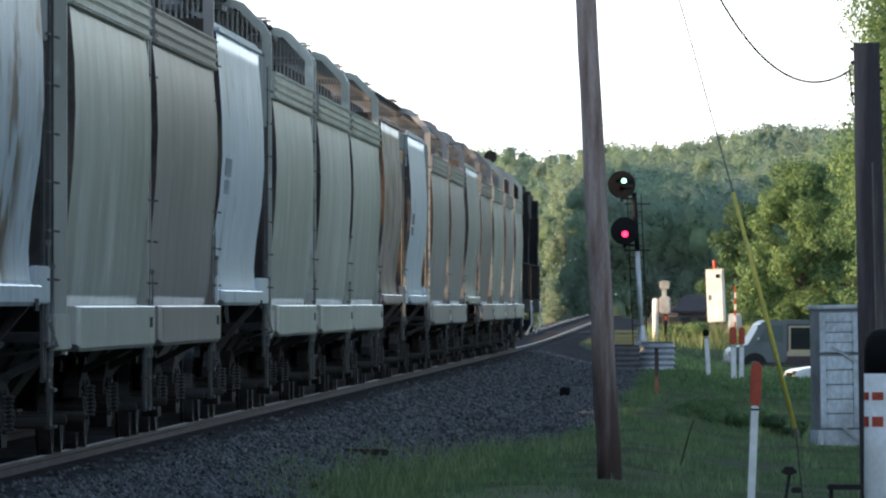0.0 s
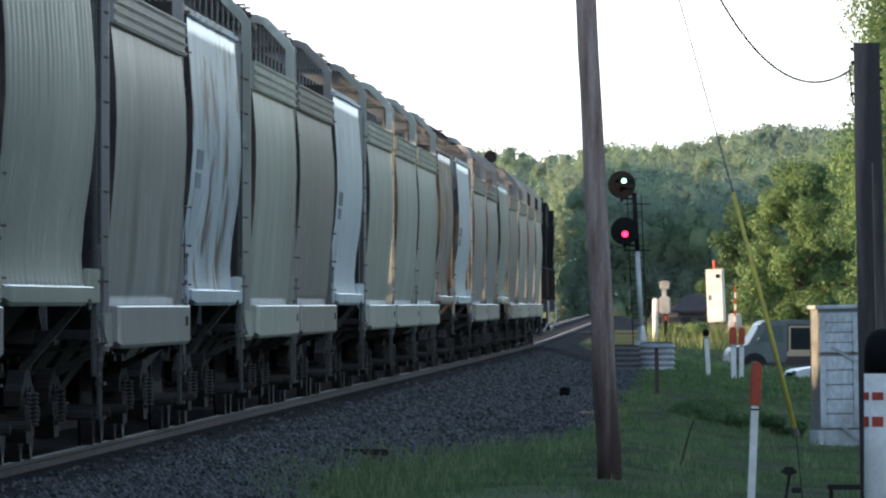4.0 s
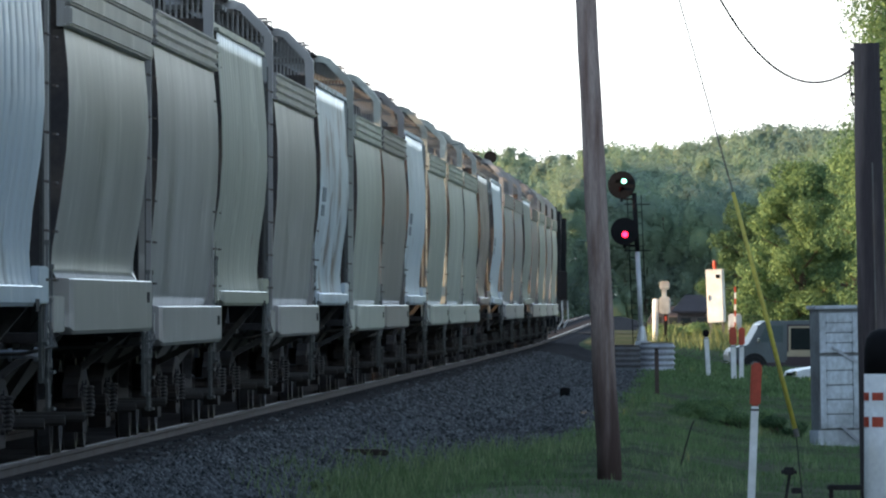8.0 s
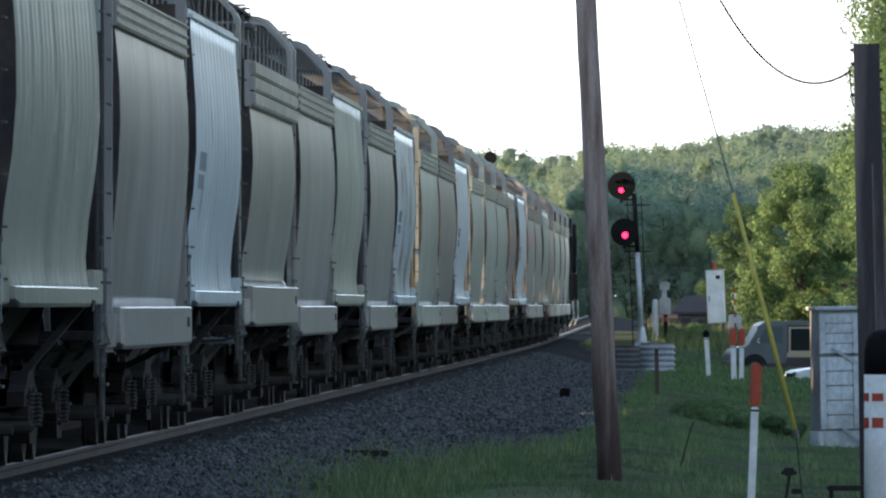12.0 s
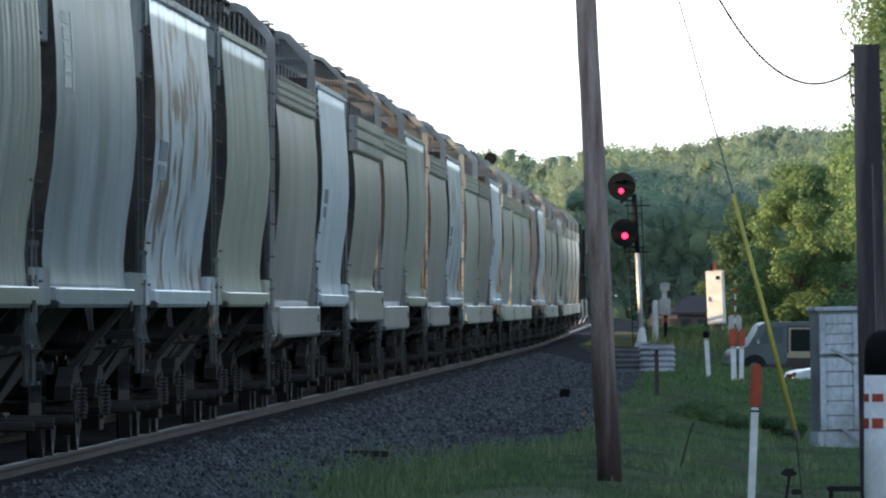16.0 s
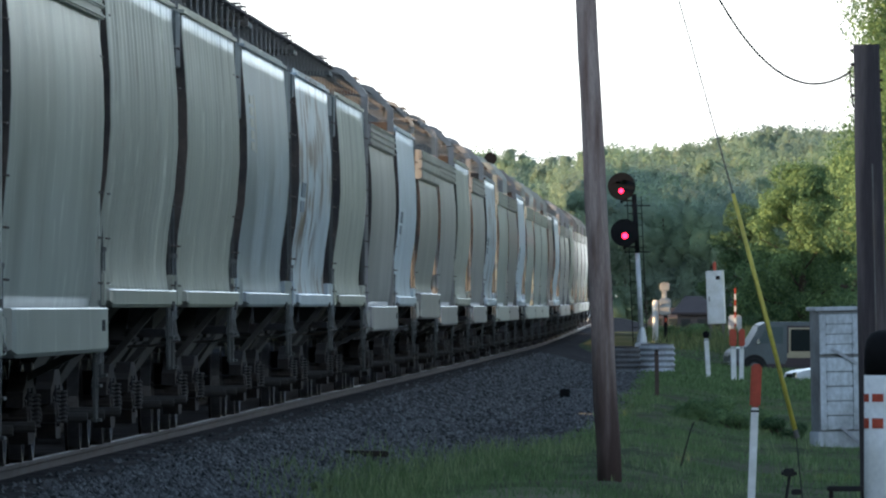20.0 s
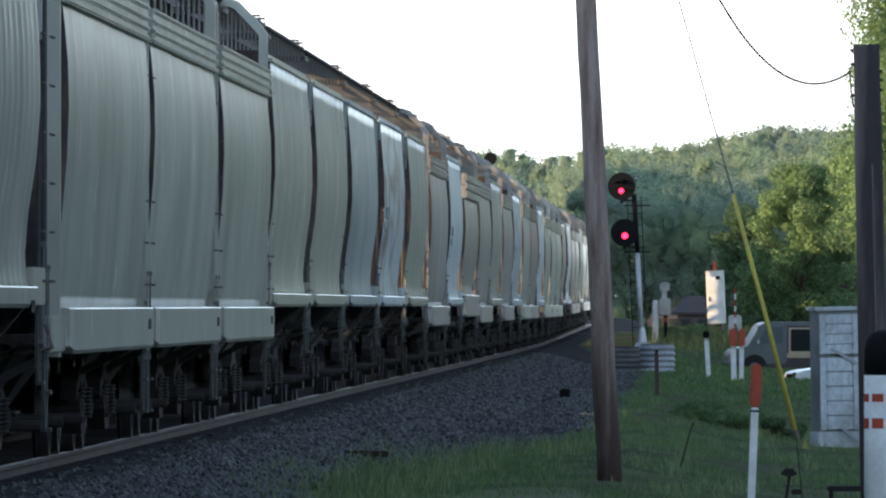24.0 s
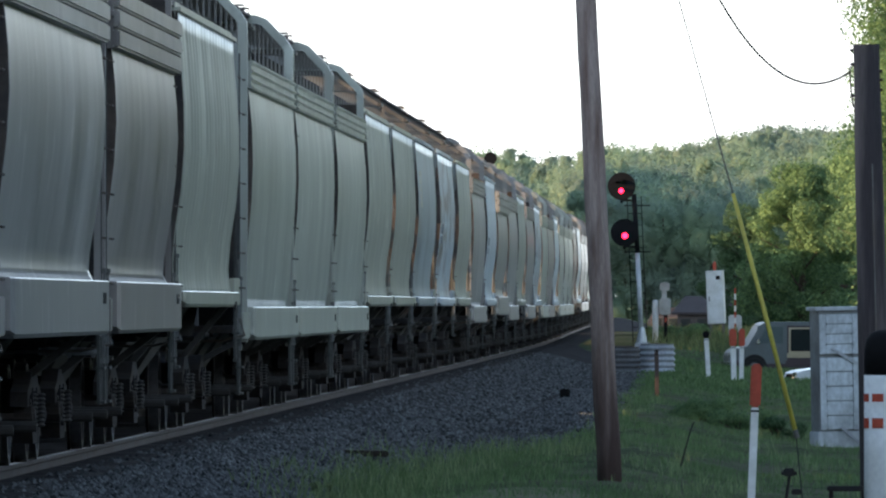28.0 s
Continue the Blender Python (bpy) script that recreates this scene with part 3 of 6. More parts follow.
def hopper(k, style, length, s0, s1, material, label, ribs=0):
    """A covered hopper car standing on the origin: body, sills, ends, roof walk, bays and trucks."""
    car = empty("covered_hopper_car", label, "hopper car", "covered hopper cars of the train")
    half = length / 2
    b0, b1 = (s0 - 0.4, s1 + 0.25) if style == "shallow" else (s0 - 0.25, s1 - 0.25)
    put("body", body_mesh(style, b0, b1, ribs, 100 + k, material), car)
    top = PROFILES[style][-1][1]
    sill_z = {"deep": (0.94, 1.30), "shallow": (1.30, 1.455), "banded": (1.08, 1.52)}[style]
    inner = PROFILES[style][0][0]
    for s in (-1, 1):
        bm = bmesh.new()
        line = [(1.47, sill_z[0]), (1.61, sill_z[0]), (1.635, sill_z[0] + 0.03), (1.635, sill_z[1] - 0.012), (1.625, sill_z[1] - 0.002), (inner + 0.01, sill_z[1] + 0.003), (inner - 0.04, sill_z[1] + 0.003), (1.47, sill_z[1] - 0.06)]
        rings = [[bm.verts.new((s * (x - dx), y, max(z, sill_z[0] + dz))) for x, z in line] for y, dx, dz in ((s0, 0.04, 0.06), (s0 + 0.12, 0.012, 0.022), (s0 + 0.35, 0.0, 0.0), (s1 - 0.35, 0.0, 0.0), (s1 - 0.12, 0.012, 0.022), (s1, 0.04, 0.06))]
        for a, b in zip(rings, rings[1:]):
            for q in range(len(line)):
                bm.faces.new((a[q], a[(q + 1) % len(line)], b[(q + 1) % len(line)], b[q]))
        bm.faces.new(rings[0][::-1])
        bm.faces.new(rings[-1])
        bmesh.ops.recalc_face_normals(bm, faces=bm.faces)
        sill = part("side_sill", bm, SILL[material.name], car)
        y = s1 - 1.2
        # a black plate stands in for the dark inside the slot
        part("jacking_slot_plate", box((s * 1.633 - 0.006, y - 0.28, sill_z[1] - 0.19), (s * 1.633 + 0.006, y + 0.28, sill_z[1] - 0.10), 0), M_black, sill)
        # top chord of the side
        if style == "shallow":
            part("top_chord", box((s * 1.535 - 0.055, b0 - 0.15, top - 0.08), (s * 1.535 + 0.055, b1 + 0.15, top + 0.06), 0.052), material, car)
        else:
            zb = 3.66 if style == "deep" else 3.46
            depth = top - zb
            bm = box((s * 1.545 - 0.035, b0 - 0.1, zb), (s * 1.545 + 0.035, b1 + 0.1, top), 0.006)
            chord = part("top_chord", bm, material, car)
            if style == "deep":
                for u in (0.05, 0.34, 0.63, 0.95):
                    z = zb + depth * u
                    part("chord_rib", box((s * 1.585 - 0.02, b0 - 0.1, z - 0.020), (s * 1.585 + 0.020, b1 + 0.1, z + 0.020), 0.014), material, chord)
            else:
                for i in range(3):
                    z = zb + depth * i / 3
                    part("chord_board", box((s * 1.60 - 0.035, b0 - 0.12, z + 0.008), (s * 1.60 + 0.035, b1 + 0.12, z + depth / 3 - 0.008), 0.018), material, chord)
    # ends: posts bent over to the roof walk, ladders, platforms and slope sheets
    for e, y in ((-1, -half + 0.42), (1, half - 0.42)):
        body_end = b0 if e < 0 else b1
        yp = b0 - 0.35 if e < 0 and style == "deep" else y
        for s in (-1, 1):
            foot = 3.3 if style == "shallow" else sill_z[0] - 0.02
            if style == "shallow":
                bm = bar([(s * 1.50, y, foot), (s * 1.50, y, 4.12)], 0.16, 0.05)
            else:
                bm = bar([(s * 1.50, yp, foot), (s * 1.50, yp, 4.36), (s * 1.44, yp, 4.45), (s * 1.20, yp, 4.70), (s * 1.10, yp, 4.735), (s * 0.5, yp, 4.735)], 0.16, 0.10 if style == "deep" else 0.055)
            part("end_post", bm, M_endpost if style == "shallow" else material, car)
            if style == "shallow":
                lo, hi = sorted((y - e * 0.02, body_end))
                part("corner_gusset", box((s * 1.53 - 0.02, lo, 3.30 + 0.25 * (k % 3)), (s * 1.53 + 0.02, hi, top - 0.02), 0.01), M_endpost, car)
            part("ladder_stile", tube([(s * 1.52, y - e * 0.06, 1.2), (s * 1.52, y - e * 0.06, 4.0)], 0.02, 6), M_step, car)
            bm = box((s * 1.54 - 0.03, min(y, body_end), sill_z[0] + 0.02), (s * 1.54 + 0.03, max(y, body_end), sill_z[0] + 0.30), 0.01)
            part("end_sill_plate", bm, material, car)
            put("sill_step", shared("step", step_mesh), car, "", pose(s * 1.52, y - e * 0.1, sill_z[0] - 0.96))
            put("corner_grab", shared("endgrab", end_grab_mesh), car, "", pose(s * 1.535, y + e * 0.05, 0.18 if style == "shallow" else 0.0, 0, 0, 0 if s > 0 else 180))
            for j in range(7):
                put("rung", shared("rung", rung_mesh), car, "", pose(s * 1.555, y - e * 0.26, 1.5 + 0.37 * j, 0, 0, 0 if s > 0 else 180))
        part("crosswalk", box((-1.06, y - 0.28, 4.62), (1.06, y + 0.28, 4.68), 0.008), M_galv, car)
        part("uncoupling_lever", tube([(1.55, y + e * 0.25, 1.18), (1.60, y + e * 0.28, 1.0), (1.35, y + e * 0.30, 0.94), (0.3, y + e * 0.32, 0.92)], 0.014, 6), M_galv, car)
        part("end_platform", box((-1.5, min(y - 0.1, y + 0.1) - 0.25, 1.02), (1.5, max(y - 0.1, y + 0.1) + 0.25, 1.10), 0.01), M_steel, car)
        bm = bmesh.new()
        q = [bm.verts.new(p) for p in ((-1.42, body_end + e * 0.01, 2.5), (1.42, body_end + e * 0.01, 2.5), (1.2, body_end - e * 1.9, 1.0), (-1.2, body_end - e * 1.9, 1.0))]
        q2 = [bm.verts.new((v.co.x, v.co.y - e * 0.05, v.co.z)) for v in q]
        for i in range(4):
            bm.faces.new((q[i], q[(i + 1) % 4], q2[(i + 1) % 4], q2[i]))
        bm.faces.new(q)
        bm.faces.new(q2[::-1])
        bmesh.ops.recalc_face_normals(bm, faces=bm.faces)
        part("slope_sheet", bm, M_bay, car)
        part("end_bulkhead", box((-1.44, min(body_end, body_end + e * 0.03), 2.2), (1.44, max(body_end, body_end + e * 0.03), top + 0.1), 0.01), M_endgrime_shade, car, "end bulkhead dark with grime and painted-in shade")
        for s in (-1, 1):
            part("bolster_brace", bar([(s * 0.95, e * (half - 2.6), 0.68), (s * 1.50, e * (half - 2.6), sill_z[0] + 0.02)], 0.22, 0.06), M_bay, car)
            part("end_strut", bar([(s * 1.05, y, 1.05), (s * 0.9, body_end + e * 0.1, 2.6)], 0.12, 0.10), M_bay, car)
        put("coupler", shared("coupler", coupler_mesh), car, "", pose(0, e * (half - 0.40), 0, 0, 0, 0 if e > 0 else 180))
        put("grab_iron", shared("grab", grab_mesh), car, "", pose(0, y - e * 0.5, 0))
        part("truck_shield", box((-1.25, min(y, y - e * 1.2), 0.98), (1.25, max(y, y - e * 1.2), 1.03), 0.01), M_steel, car)
    for s in (-1, 1):
        bm = box((s * 0.78 - 0.24, -half + 0.4, 4.745), (s * 0.78 + 0.24, half - 0.4, 4.785), 0)
        part("running_board", bm, M_grating, car)
        part("board_rail", box((s * 1.03 - 0.015, -half + 0.4, 4.755), (s * 1.03 + 0.015, half - 0.4, 4.79), 0), M_grating, car)
    n = 11
    for i in range(n):
        put("board_support", shared("support", support_mesh), car, "", pose(0, -half + 0.6 + (length - 1.2) * i / (n - 1), 0))
    part("hatch_trough", box((-0.5, b0 + 0.2, top + 0.05), (0.5, b1 - 0.2, 4.70), 0.02), M_steel, car)
    for i in range(8):
        put("roof_hatch", shared("hatch", hatch_mesh), car, "", pose(0, b0 + (b1 - b0) * (i + 0.5) / 8, 0))
    part("centre_sill", box((-0.25, -half + 0.6, 0.72), (0.25, half - 0.6, 1.02), 0.02), M_steel, car)
    for i in range(3):
        put("hopper_bay", shared("bay", bay_mesh), car, "", pose(0, (i - 1) * (b1 - b0 - 4.6) / 3.0, 0))
    for e in (-1, 1):
        truck(car, e * (half - 2.35))
    if style == "banded":
        part("outlet_pipe", tube([(0.90, -half + 1.9, 0.93), (1.40, -half + 1.9, 0.93)], 0.032, 10), M_corr, car, "pale grey outlet pipe")
        for x in (0.98, 1.16, 1.36):
            part("pipe_flange", tube([(x - 0.014, -half + 1.9, 0.93), (x + 0.014, -half + 1.9, 0.93)], 0.055, 10), M_corr, car)
    part("brake_cylinder", lathe([(0.05, -0.3), (0.14, -0.28), (0.14, 0.28), (0.05, 0.3)], 12, m=Matrix.Translation((0.75, -half + 1.3, 1.25)) @ SIDE_TURN), M_steel, car)
    part("brake_pipe", tube([(0.6, -half + 0.9, 0.9), (0.6, half - 0.9, 0.9)], 0.03, 6), M_steel, car)
    return car


SILL = {}


def car_paint(name, color, rust, streak=(0.16, 0.07, 0.035), fade=0.32):
    """Paint for the big washed sheets of a car, and the same paint on its small sills, which wash less."""
    SILL[name] = paint(name + "_on_sill", color, min(rust, 0.2), streak, 0.12)
    return paint(name, color, rust, streak, fade)


def side_x(style, z):
    """How far the body side stands from the centre line at height z."""
    line = PROFILES[style]
    for (xa, za), (xb, zb) in zip(line, line[1:]):
        if za <= z <= zb:
            return xa + (xb - xa) * (z - za) / (zb - za)
    return 1.5


def side_patch(name, car, style, y0, y1, z0, z1, material, label, proud=0.006):
    """A thin painted patch laid on the curve of the side between two heights."""
    bm = bmesh.new()
    lo, hi = side_x(style, z0), side_x(style, z1)
    ring = [[bm.verts.new((x + d, y, z)) for d, z, x in ((-0.01, z0, lo), (proud, z0, lo), (proud, z1, hi), (-0.01, z1, hi))] for y in (y0, y1)]
    for q in range(4):
        bm.faces.new((ring[0][q], ring[0][(q + 1) % 4], ring[1][(q + 1) % 4], ring[1][q]))
    bm.faces.new(ring[0][::-1])
    bm.faces.new(ring[1])
    bmesh.ops.recalc_face_normals(bm, faces=bm.faces)
    part(name, bm, material, car, label)


def lettering(car, style, y0):
    """Worn cream lettering that cannot be read, as plain bars."""
    for i in range(5):
        z = 3.53 - 0.125 * i
        for a, b, tall in ((0.0, 1.0, 0.045), (1.35, 1.75, 0.062)):
            side_patch("letter_bar", car, style, y0 + a, y0 + b, z - tall, z + tall, M_cream, "worn cream lettering")


def data_panel(car, style, y0):
    """The small dark stencilled panel near the trailing end of a side, two bars high."""
    for z0, z1, long in ((2.62, 2.80, 1.7), (2.44, 2.58, 1.4)):
        side_patch("data_panel", car, style, y0 + 0.7, y0 + 0.7 + long, z0, z1, M_stencil, "dark worn stencilled panel", 0.003)


M_stencil = mat("faded_dark_stencil", (0.16, 0.175, 0.185), 0.8, second=(0.26, 0.28, 0.29), scale=2.2, fine=14, spec=0.1)
M_cream = mat("worn_cream_lettering", (0.60, 0.57, 0.47), 0.6, second=(0.36, 0.35, 0.31), scale=3, fine=18)
P_bluewhite = car_paint("pale_blue_white_paint", (0.52, 0.575, 0.61), 0.25, (0.10, 0.09, 0.085), 0.14)
P_bluerust = car_paint("rust_streaked_pale_blue_paint", (0.49, 0.55, 0.59), 0.72, (0.125, 0.076, 0.066), 0.2)
P_green = car_paint("pale_grey_green_paint", (0.36, 0.375, 0.33), 0.05)
P_tan = car_paint("taupe_paint", (0.23, 0.208, 0.20), 0.06)
P_grey = car_paint("mid_grey_paint", (0.285, 0.273, 0.265), 0.08)
P_beige = car_paint("beige_grey_paint", (0.355, 0.355, 0.295), 0.06, fade=0.2)
P_drab = car_paint("drab_grey_paint", (0.30, 0.285, 0.26), 0.10, (0.10, 0.09, 0.08))
P_rust = car_paint("rusted_brown_paint", (0.33, 0.26, 0.245), 0.95, (0.095, 0.05, 0.042))
P_steelblue = car_paint("slate_blue_paint", (0.29, 0.33, 0.35), 0.08)

L_green = "pale grey-green covered hopper car with a deep side sill"
L_tan = "dull taupe covered hopper car with a deep side sill"
L_white = "pale blue-white covered hopper car streaked with dirt"
L_rusty = "pale blue covered hopper car with long rust streaks"
L_grey = "mid-grey weathered covered hopper car with a deep sill"
L_beige = "ribbed beige-grey covered hopper car with a shallow sill"
L_band = "grey-beige covered hopper car with a wide ribbed top band"
L_slate = "slate-blue covered hopper car with worn white lettering"
L_brown = "rust-brown streaked covered hopper car"

# number, style, paint, label, ribs, rear end, sill start, sill end (all in seconds of travel along the line at the clip's start)
CARS = [
    (-15, "deep", P_green, L_green, 0, 32.55, 32.75, 34.0), (-14, "deep", P_grey, L_grey, 0, 31.0, 31.2, 32.4),
    (-13, "deep", P_green, L_green, 0, 29.35, 29.5, 30.85), (-12, "deep", P_tan, L_tan, 0, 27.68, 27.9, 29.2),
    (-11, "shallow", P_beige, L_beige, 19, 26.1, 26.25, 27.5), (-10, "deep", P_grey, L_grey, 0, 24.55, 24.65, 25.99),
    (-9, "deep", P_grey, L_grey, 0, 22.85, 23.06, 24.44), (-8, "shallow", P_bluewhite, L_white, 0, 21.1, 21.3, 22.45),
    (-7, "shallow", P_rust, L_brown, 0, 19.5, 19.6, 20.65), (-6, "deep", P_green, L_green, 0, 17.9, 17.97, 19.43),
    (-5, "deep", P_green, L_green, 0, 16.33, 16.47, 17.84), (-4, "deep", P_green, L_green, 0, 14.65, 14.82, 16.2),
    (-3, "shallow", P_bluewhite, L_white, 0, 13.1, 13.15, 14.3), (-2, "deep", P_tan, L_tan, 0, 11.6, 11.66, 13.06),
    (-1, "deep", P_green, L_green, 0, 9.85, 10.16, 11.53), (0, "shallow", P_bluerust, L_rusty, 0, 8.35, 8.41, 9.60),
    (1, "deep", P_grey, L_grey, 0, 6.65, 6.86, 8.30), (2, "shallow", P_beige, L_beige, 19, 5.10, 5.14, 6.40),
    (3, "deep", P_grey, L_grey, 0, 3.58, 3.67, 5.08), (4, "banded", P_drab, L_band, 0, 1.83, 2.05, 3.47),
    (5, "shallow", P_bluewhite, L_white, 14, 0.42, 0.49, 1.61), (6, "deep", P_grey, L_grey, 0, -1.30, -1.08, 0.34),
    (7, "shallow", P_beige, L_beige, 19, -2.88, -2.72, -1.53), (8, "shallow", P_bluerust, L_rusty, 0, -4.55, -4.41, -3.18),
    (9, "shallow", P_steelblue, L_slate, 0, -6.40, -6.15, -4.86), (10, "shallow", P_beige, L_beige, 19, -7.9, -7.72, -6.44),
    (11, "shallow", P_beige, L_beige, 19, -9.32, -9.28, -8.0), (12, "deep", P_green, L_green, 0, -10.86, -10.77, -9.36),
    (13, "deep", P_green, L_green, 0, -12.45, -12.39, -10.93), (14, "deep", P_green, L_green, 0, -14.22, -13.94, -12.5),
    (15, "shallow", P_beige, L_beige, 19, -15.86, -15.80, -14.45), (16, "banded", P_tan, L_band, 0, -17.25, -17.15, -15.90),
    (17, "banded", P_grey, L_band, 0, -18.92, -18.79, -17.34), (18, "shallow", P_beige, L_beige, 19, -20.5, -20.4, -19.1),
]
train = []
for i, (k, style, material, label, ribs, rear, a, b) in enumerate(CARS):
    front = CARS[i - 1][5] if i else 34.2
    length, mid = (front - rear) * SPEED, (front + rear) / 2
    car = hopper(k, style, length, (a - mid) * SPEED, (b - mid) * SPEED, material, label, ribs)
    if k == 9:
        lettering(car, style, (a - mid) * SPEED + 0.9)
    elif material in (P_bluewhite, P_bluerust):
        data_panel(car, style, (a - mid) * SPEED)
    train.append((car, mid * SPEED))


def locomotive():
    loco = empty("diesel_locomotive", "black six-axle diesel freight locomotive at the head of the train", "locomotive", "locomotives of the train")
    part("underframe", box((-1.5, -10.4, 1.05), (1.5, 10.4, 1.38), 0.04), M_loco, loco)
    part("long_hood", box((-0.95, -9.6, 1.38), (0.95, 5.0, 4.35), 0.12), M_loco, loco)
    part("radiator", box((-1.45, -9.5, 3.55), (1.45, -5.5, 4.6), 0.15), M_loco, loco)
    cab = part("cab", box((-1.5, 5.0, 1.38), (1.5, 7.6, 4.45), 0.15), M_loco, loco)
    for s in (-1, 1):
        part("side_window", box((s * 1.5 - 0.02, 5.6, 3.1), (s * 1.5 + 0.02, 7.0, 3.8), 0.01), M_black, cab)
    part("short_hood", box((-0.9, 7.6, 1.38), (0.9, 9.4, 3.1), 0.15), M_loco, loco)
    part("fuel_tank", box((-1.35, -3.2, 0.35), (1.35, 3.2, 1.05), 0.2), M_loco, loco)
    for s in (-1, 1):
        part("walkway", box((s * 1.25 - 0.28, -10.2, 1.38), (s * 1.25 + 0.28, 9.8, 1.44), 0.01), M_steel, loco)
        part("handrail", tube([(s * 1.5, -10.2, 2.4), (s * 1.5, 9.6, 2.4)], 0.02, 6), M_steel, loco)
        for i in range(9):
            part("stanchion", tube([(s * 1.5, -10.0 + 2.4 * i, 1.4), (s * 1.5, -10.0 + 2.4 * i, 2.4)], 0.018, 6), M_steel, loco)
        for y in (-10.25, 10.25):
            part("step_edge", bar([(s * 1.52, y, 1.4), (s * 1.54, y, 0.75), (s * 1.38, y, 0.45)], 0.08, 0.05), M_white, loco, "white-edged step")
        part("step_well", box((s * 1.5 - 0.05, -10.6, 0.5), (s * 1.5 + 0.05, -9.7, 1.4), 0.02), M_loco, loco)
    part("fan", lathe([(0.6, 4.6), (0.6, 4.75), (0.5, 4.8)], 20, m=Matrix.Translation((0, -7.5, 0))), M_steel, loco)
    part("exhaust_stack", box((-0.35, -1.0, 4.35), (0.35, 0.2, 4.65), 0.05), M_steel, loco)
    for y in (-6.6, 6.6):
        t = part("truck", box((-0.9, y - 2.0, 0.55), (0.9, y + 2.0, 0.85), 0.05), M_steel, loco)
        for s in (-1, 1):
            part("side_frame", box((s * 1.05 - 0.1, y - 2.2, 0.45), (s * 1.05 + 0.1, y + 2.2, 0.8), 0.05), M_steel, t)
            for u in (-1.75, 0, 1.75):
                put("wheel", shared("wheel", wheel_mesh), t, "", pose(s * 0.755, y + u, 0.42, 0, 0, 0 if s > 0 else 180))
    for e in (-1, 1):
        put("coupler", shared("coupler", coupler_mesh), loco, "", pose(0, e * 10.45, 0, 0, 0, 0 if e > 0 else 180))
    return loco


M_loco = mat("black_locomotive_paint", (0.016, 0.017, 0.02), 0.7, second=(0.03, 0.028, 0.026), scale=1.0, fine=14, spec=0.05)
train.append((locomotive(), 35.2 * SPEED))
train.append((locomotive(), 37.2 * SPEED))


# ---- plants ----
def leaf_cloud(name, clumps, count, size, material, seed, squash=0.75, rough=0.32, stray=0.10):
    """Many small folded leaves spread over clumps (x, y, z, radius)."""
    rng = np.random.default_rng(seed)
    c = np.array(clumps, float)
    weight = c[:, 3] ** 2
    pick = rng.choice(len(c), count, p=weight / weight.sum())
    d = rng.normal(size=(count, 3))
    d /= np.linalg.norm(d, axis=1)[:, None]
    r = rng.uniform(0.45, 1.0, count) ** 0.5 * rng.uniform(0.85, 1.0 + stray, count)
    p = c[pick, :3] + d * (r * c[pick, 3])[:, None] * np.array([1, 1, squash])
    n = d + rough * rng.normal(size=(count, 3)) + np.array([0, 0, 0.25])
    n /= np.linalg.norm(n, axis=1)[:, None]
    u = np.cross(n, rng.normal(size=(count, 3)))
    u /= np.linalg.norm(u, axis=1)[:, None]
    w = np.cross(n, u)
    s = (size * rng.uniform(0.6, 1.4, count))[:, None]
    a, b = p - u * s, p + u * s
    l, q = p + w * s * 0.55 + n * s * 0.18, p - w * s * 0.55 + n * s * 0.18
    verts = np.stack([a, l, b, q], axis=1).reshape(-1, 3)
    i = np.arange(count) * 4
    faces = np.concatenate([np.stack([i, i + 1, i + 2], 1), np.stack([i, i + 2, i + 3], 1)])
    return pydata(name, verts.tolist(), faces.tolist(), material)


def tree(name, x, y, height, spread, leaves, size, material, label, seed, first=0.25, lean=0.0, tufts=5, limbs=24, puff=1.0):
    """A tapered trunk with limbs and an uneven crown of leaf clumps."""
    rnd = random.Random(seed)
    base = ground_z(x, y) - 0.1
    ob = empty(name, label, "tree", m=pose(x, y, base))
    bm = tube([(0, 0, 0), (lean * 0.2, 0, height * 0.3), (lean * 0.6, 0.1, height * 0.6), (lean, 0, height * 0.9)], [height * 0.024, height * 0.019, height * 0.012, 0.02], 9)
    clumps = []
    for i in range(limbs):
        z = height * (first + (0.92 - first) * i / (limbs - 1))
        a = i * 2.4 + rnd.uniform(-0.4, 0.4)
        env = math.sin(math.pi * min(1.0, 0.18 + 0.80 * (z / height - first) / (1 - first))) ** 0.7
        reach = spread * env * rnd.uniform(0.55, 1.0)
        tip = (lean * z / height + reach * math.cos(a), reach * math.sin(a), z + reach * 0.25)
        tube([(lean * z / height, 0, z * 0.93), (tip[0] * 0.55, tip[1] * 0.55, z + reach * 0.05), tip], [0.05 + height * 0.004, 0.04, 0.015], 6, bm)
        for j in range(tufts):
            f = 0.4 + 0.7 * j / tufts
            clumps.append((tip[0] * f + rnd.uniform(-0.5, 0.5), tip[1] * f + rnd.uniform(-0.5, 0.5), tip[2] + rnd.uniform(-0.5, 0.6), spread * rnd.uniform(0.10, 0.22) * puff))
    clumps.append((lean, 0, height * 0.93, spread * 0.25))
    part("trunk", bm, M_bark, ob)
    put("crown", leaf_cloud("crown", clumps, leaves, size, material, seed, 0.8, 0.55, 0.4), ob)
    return ob


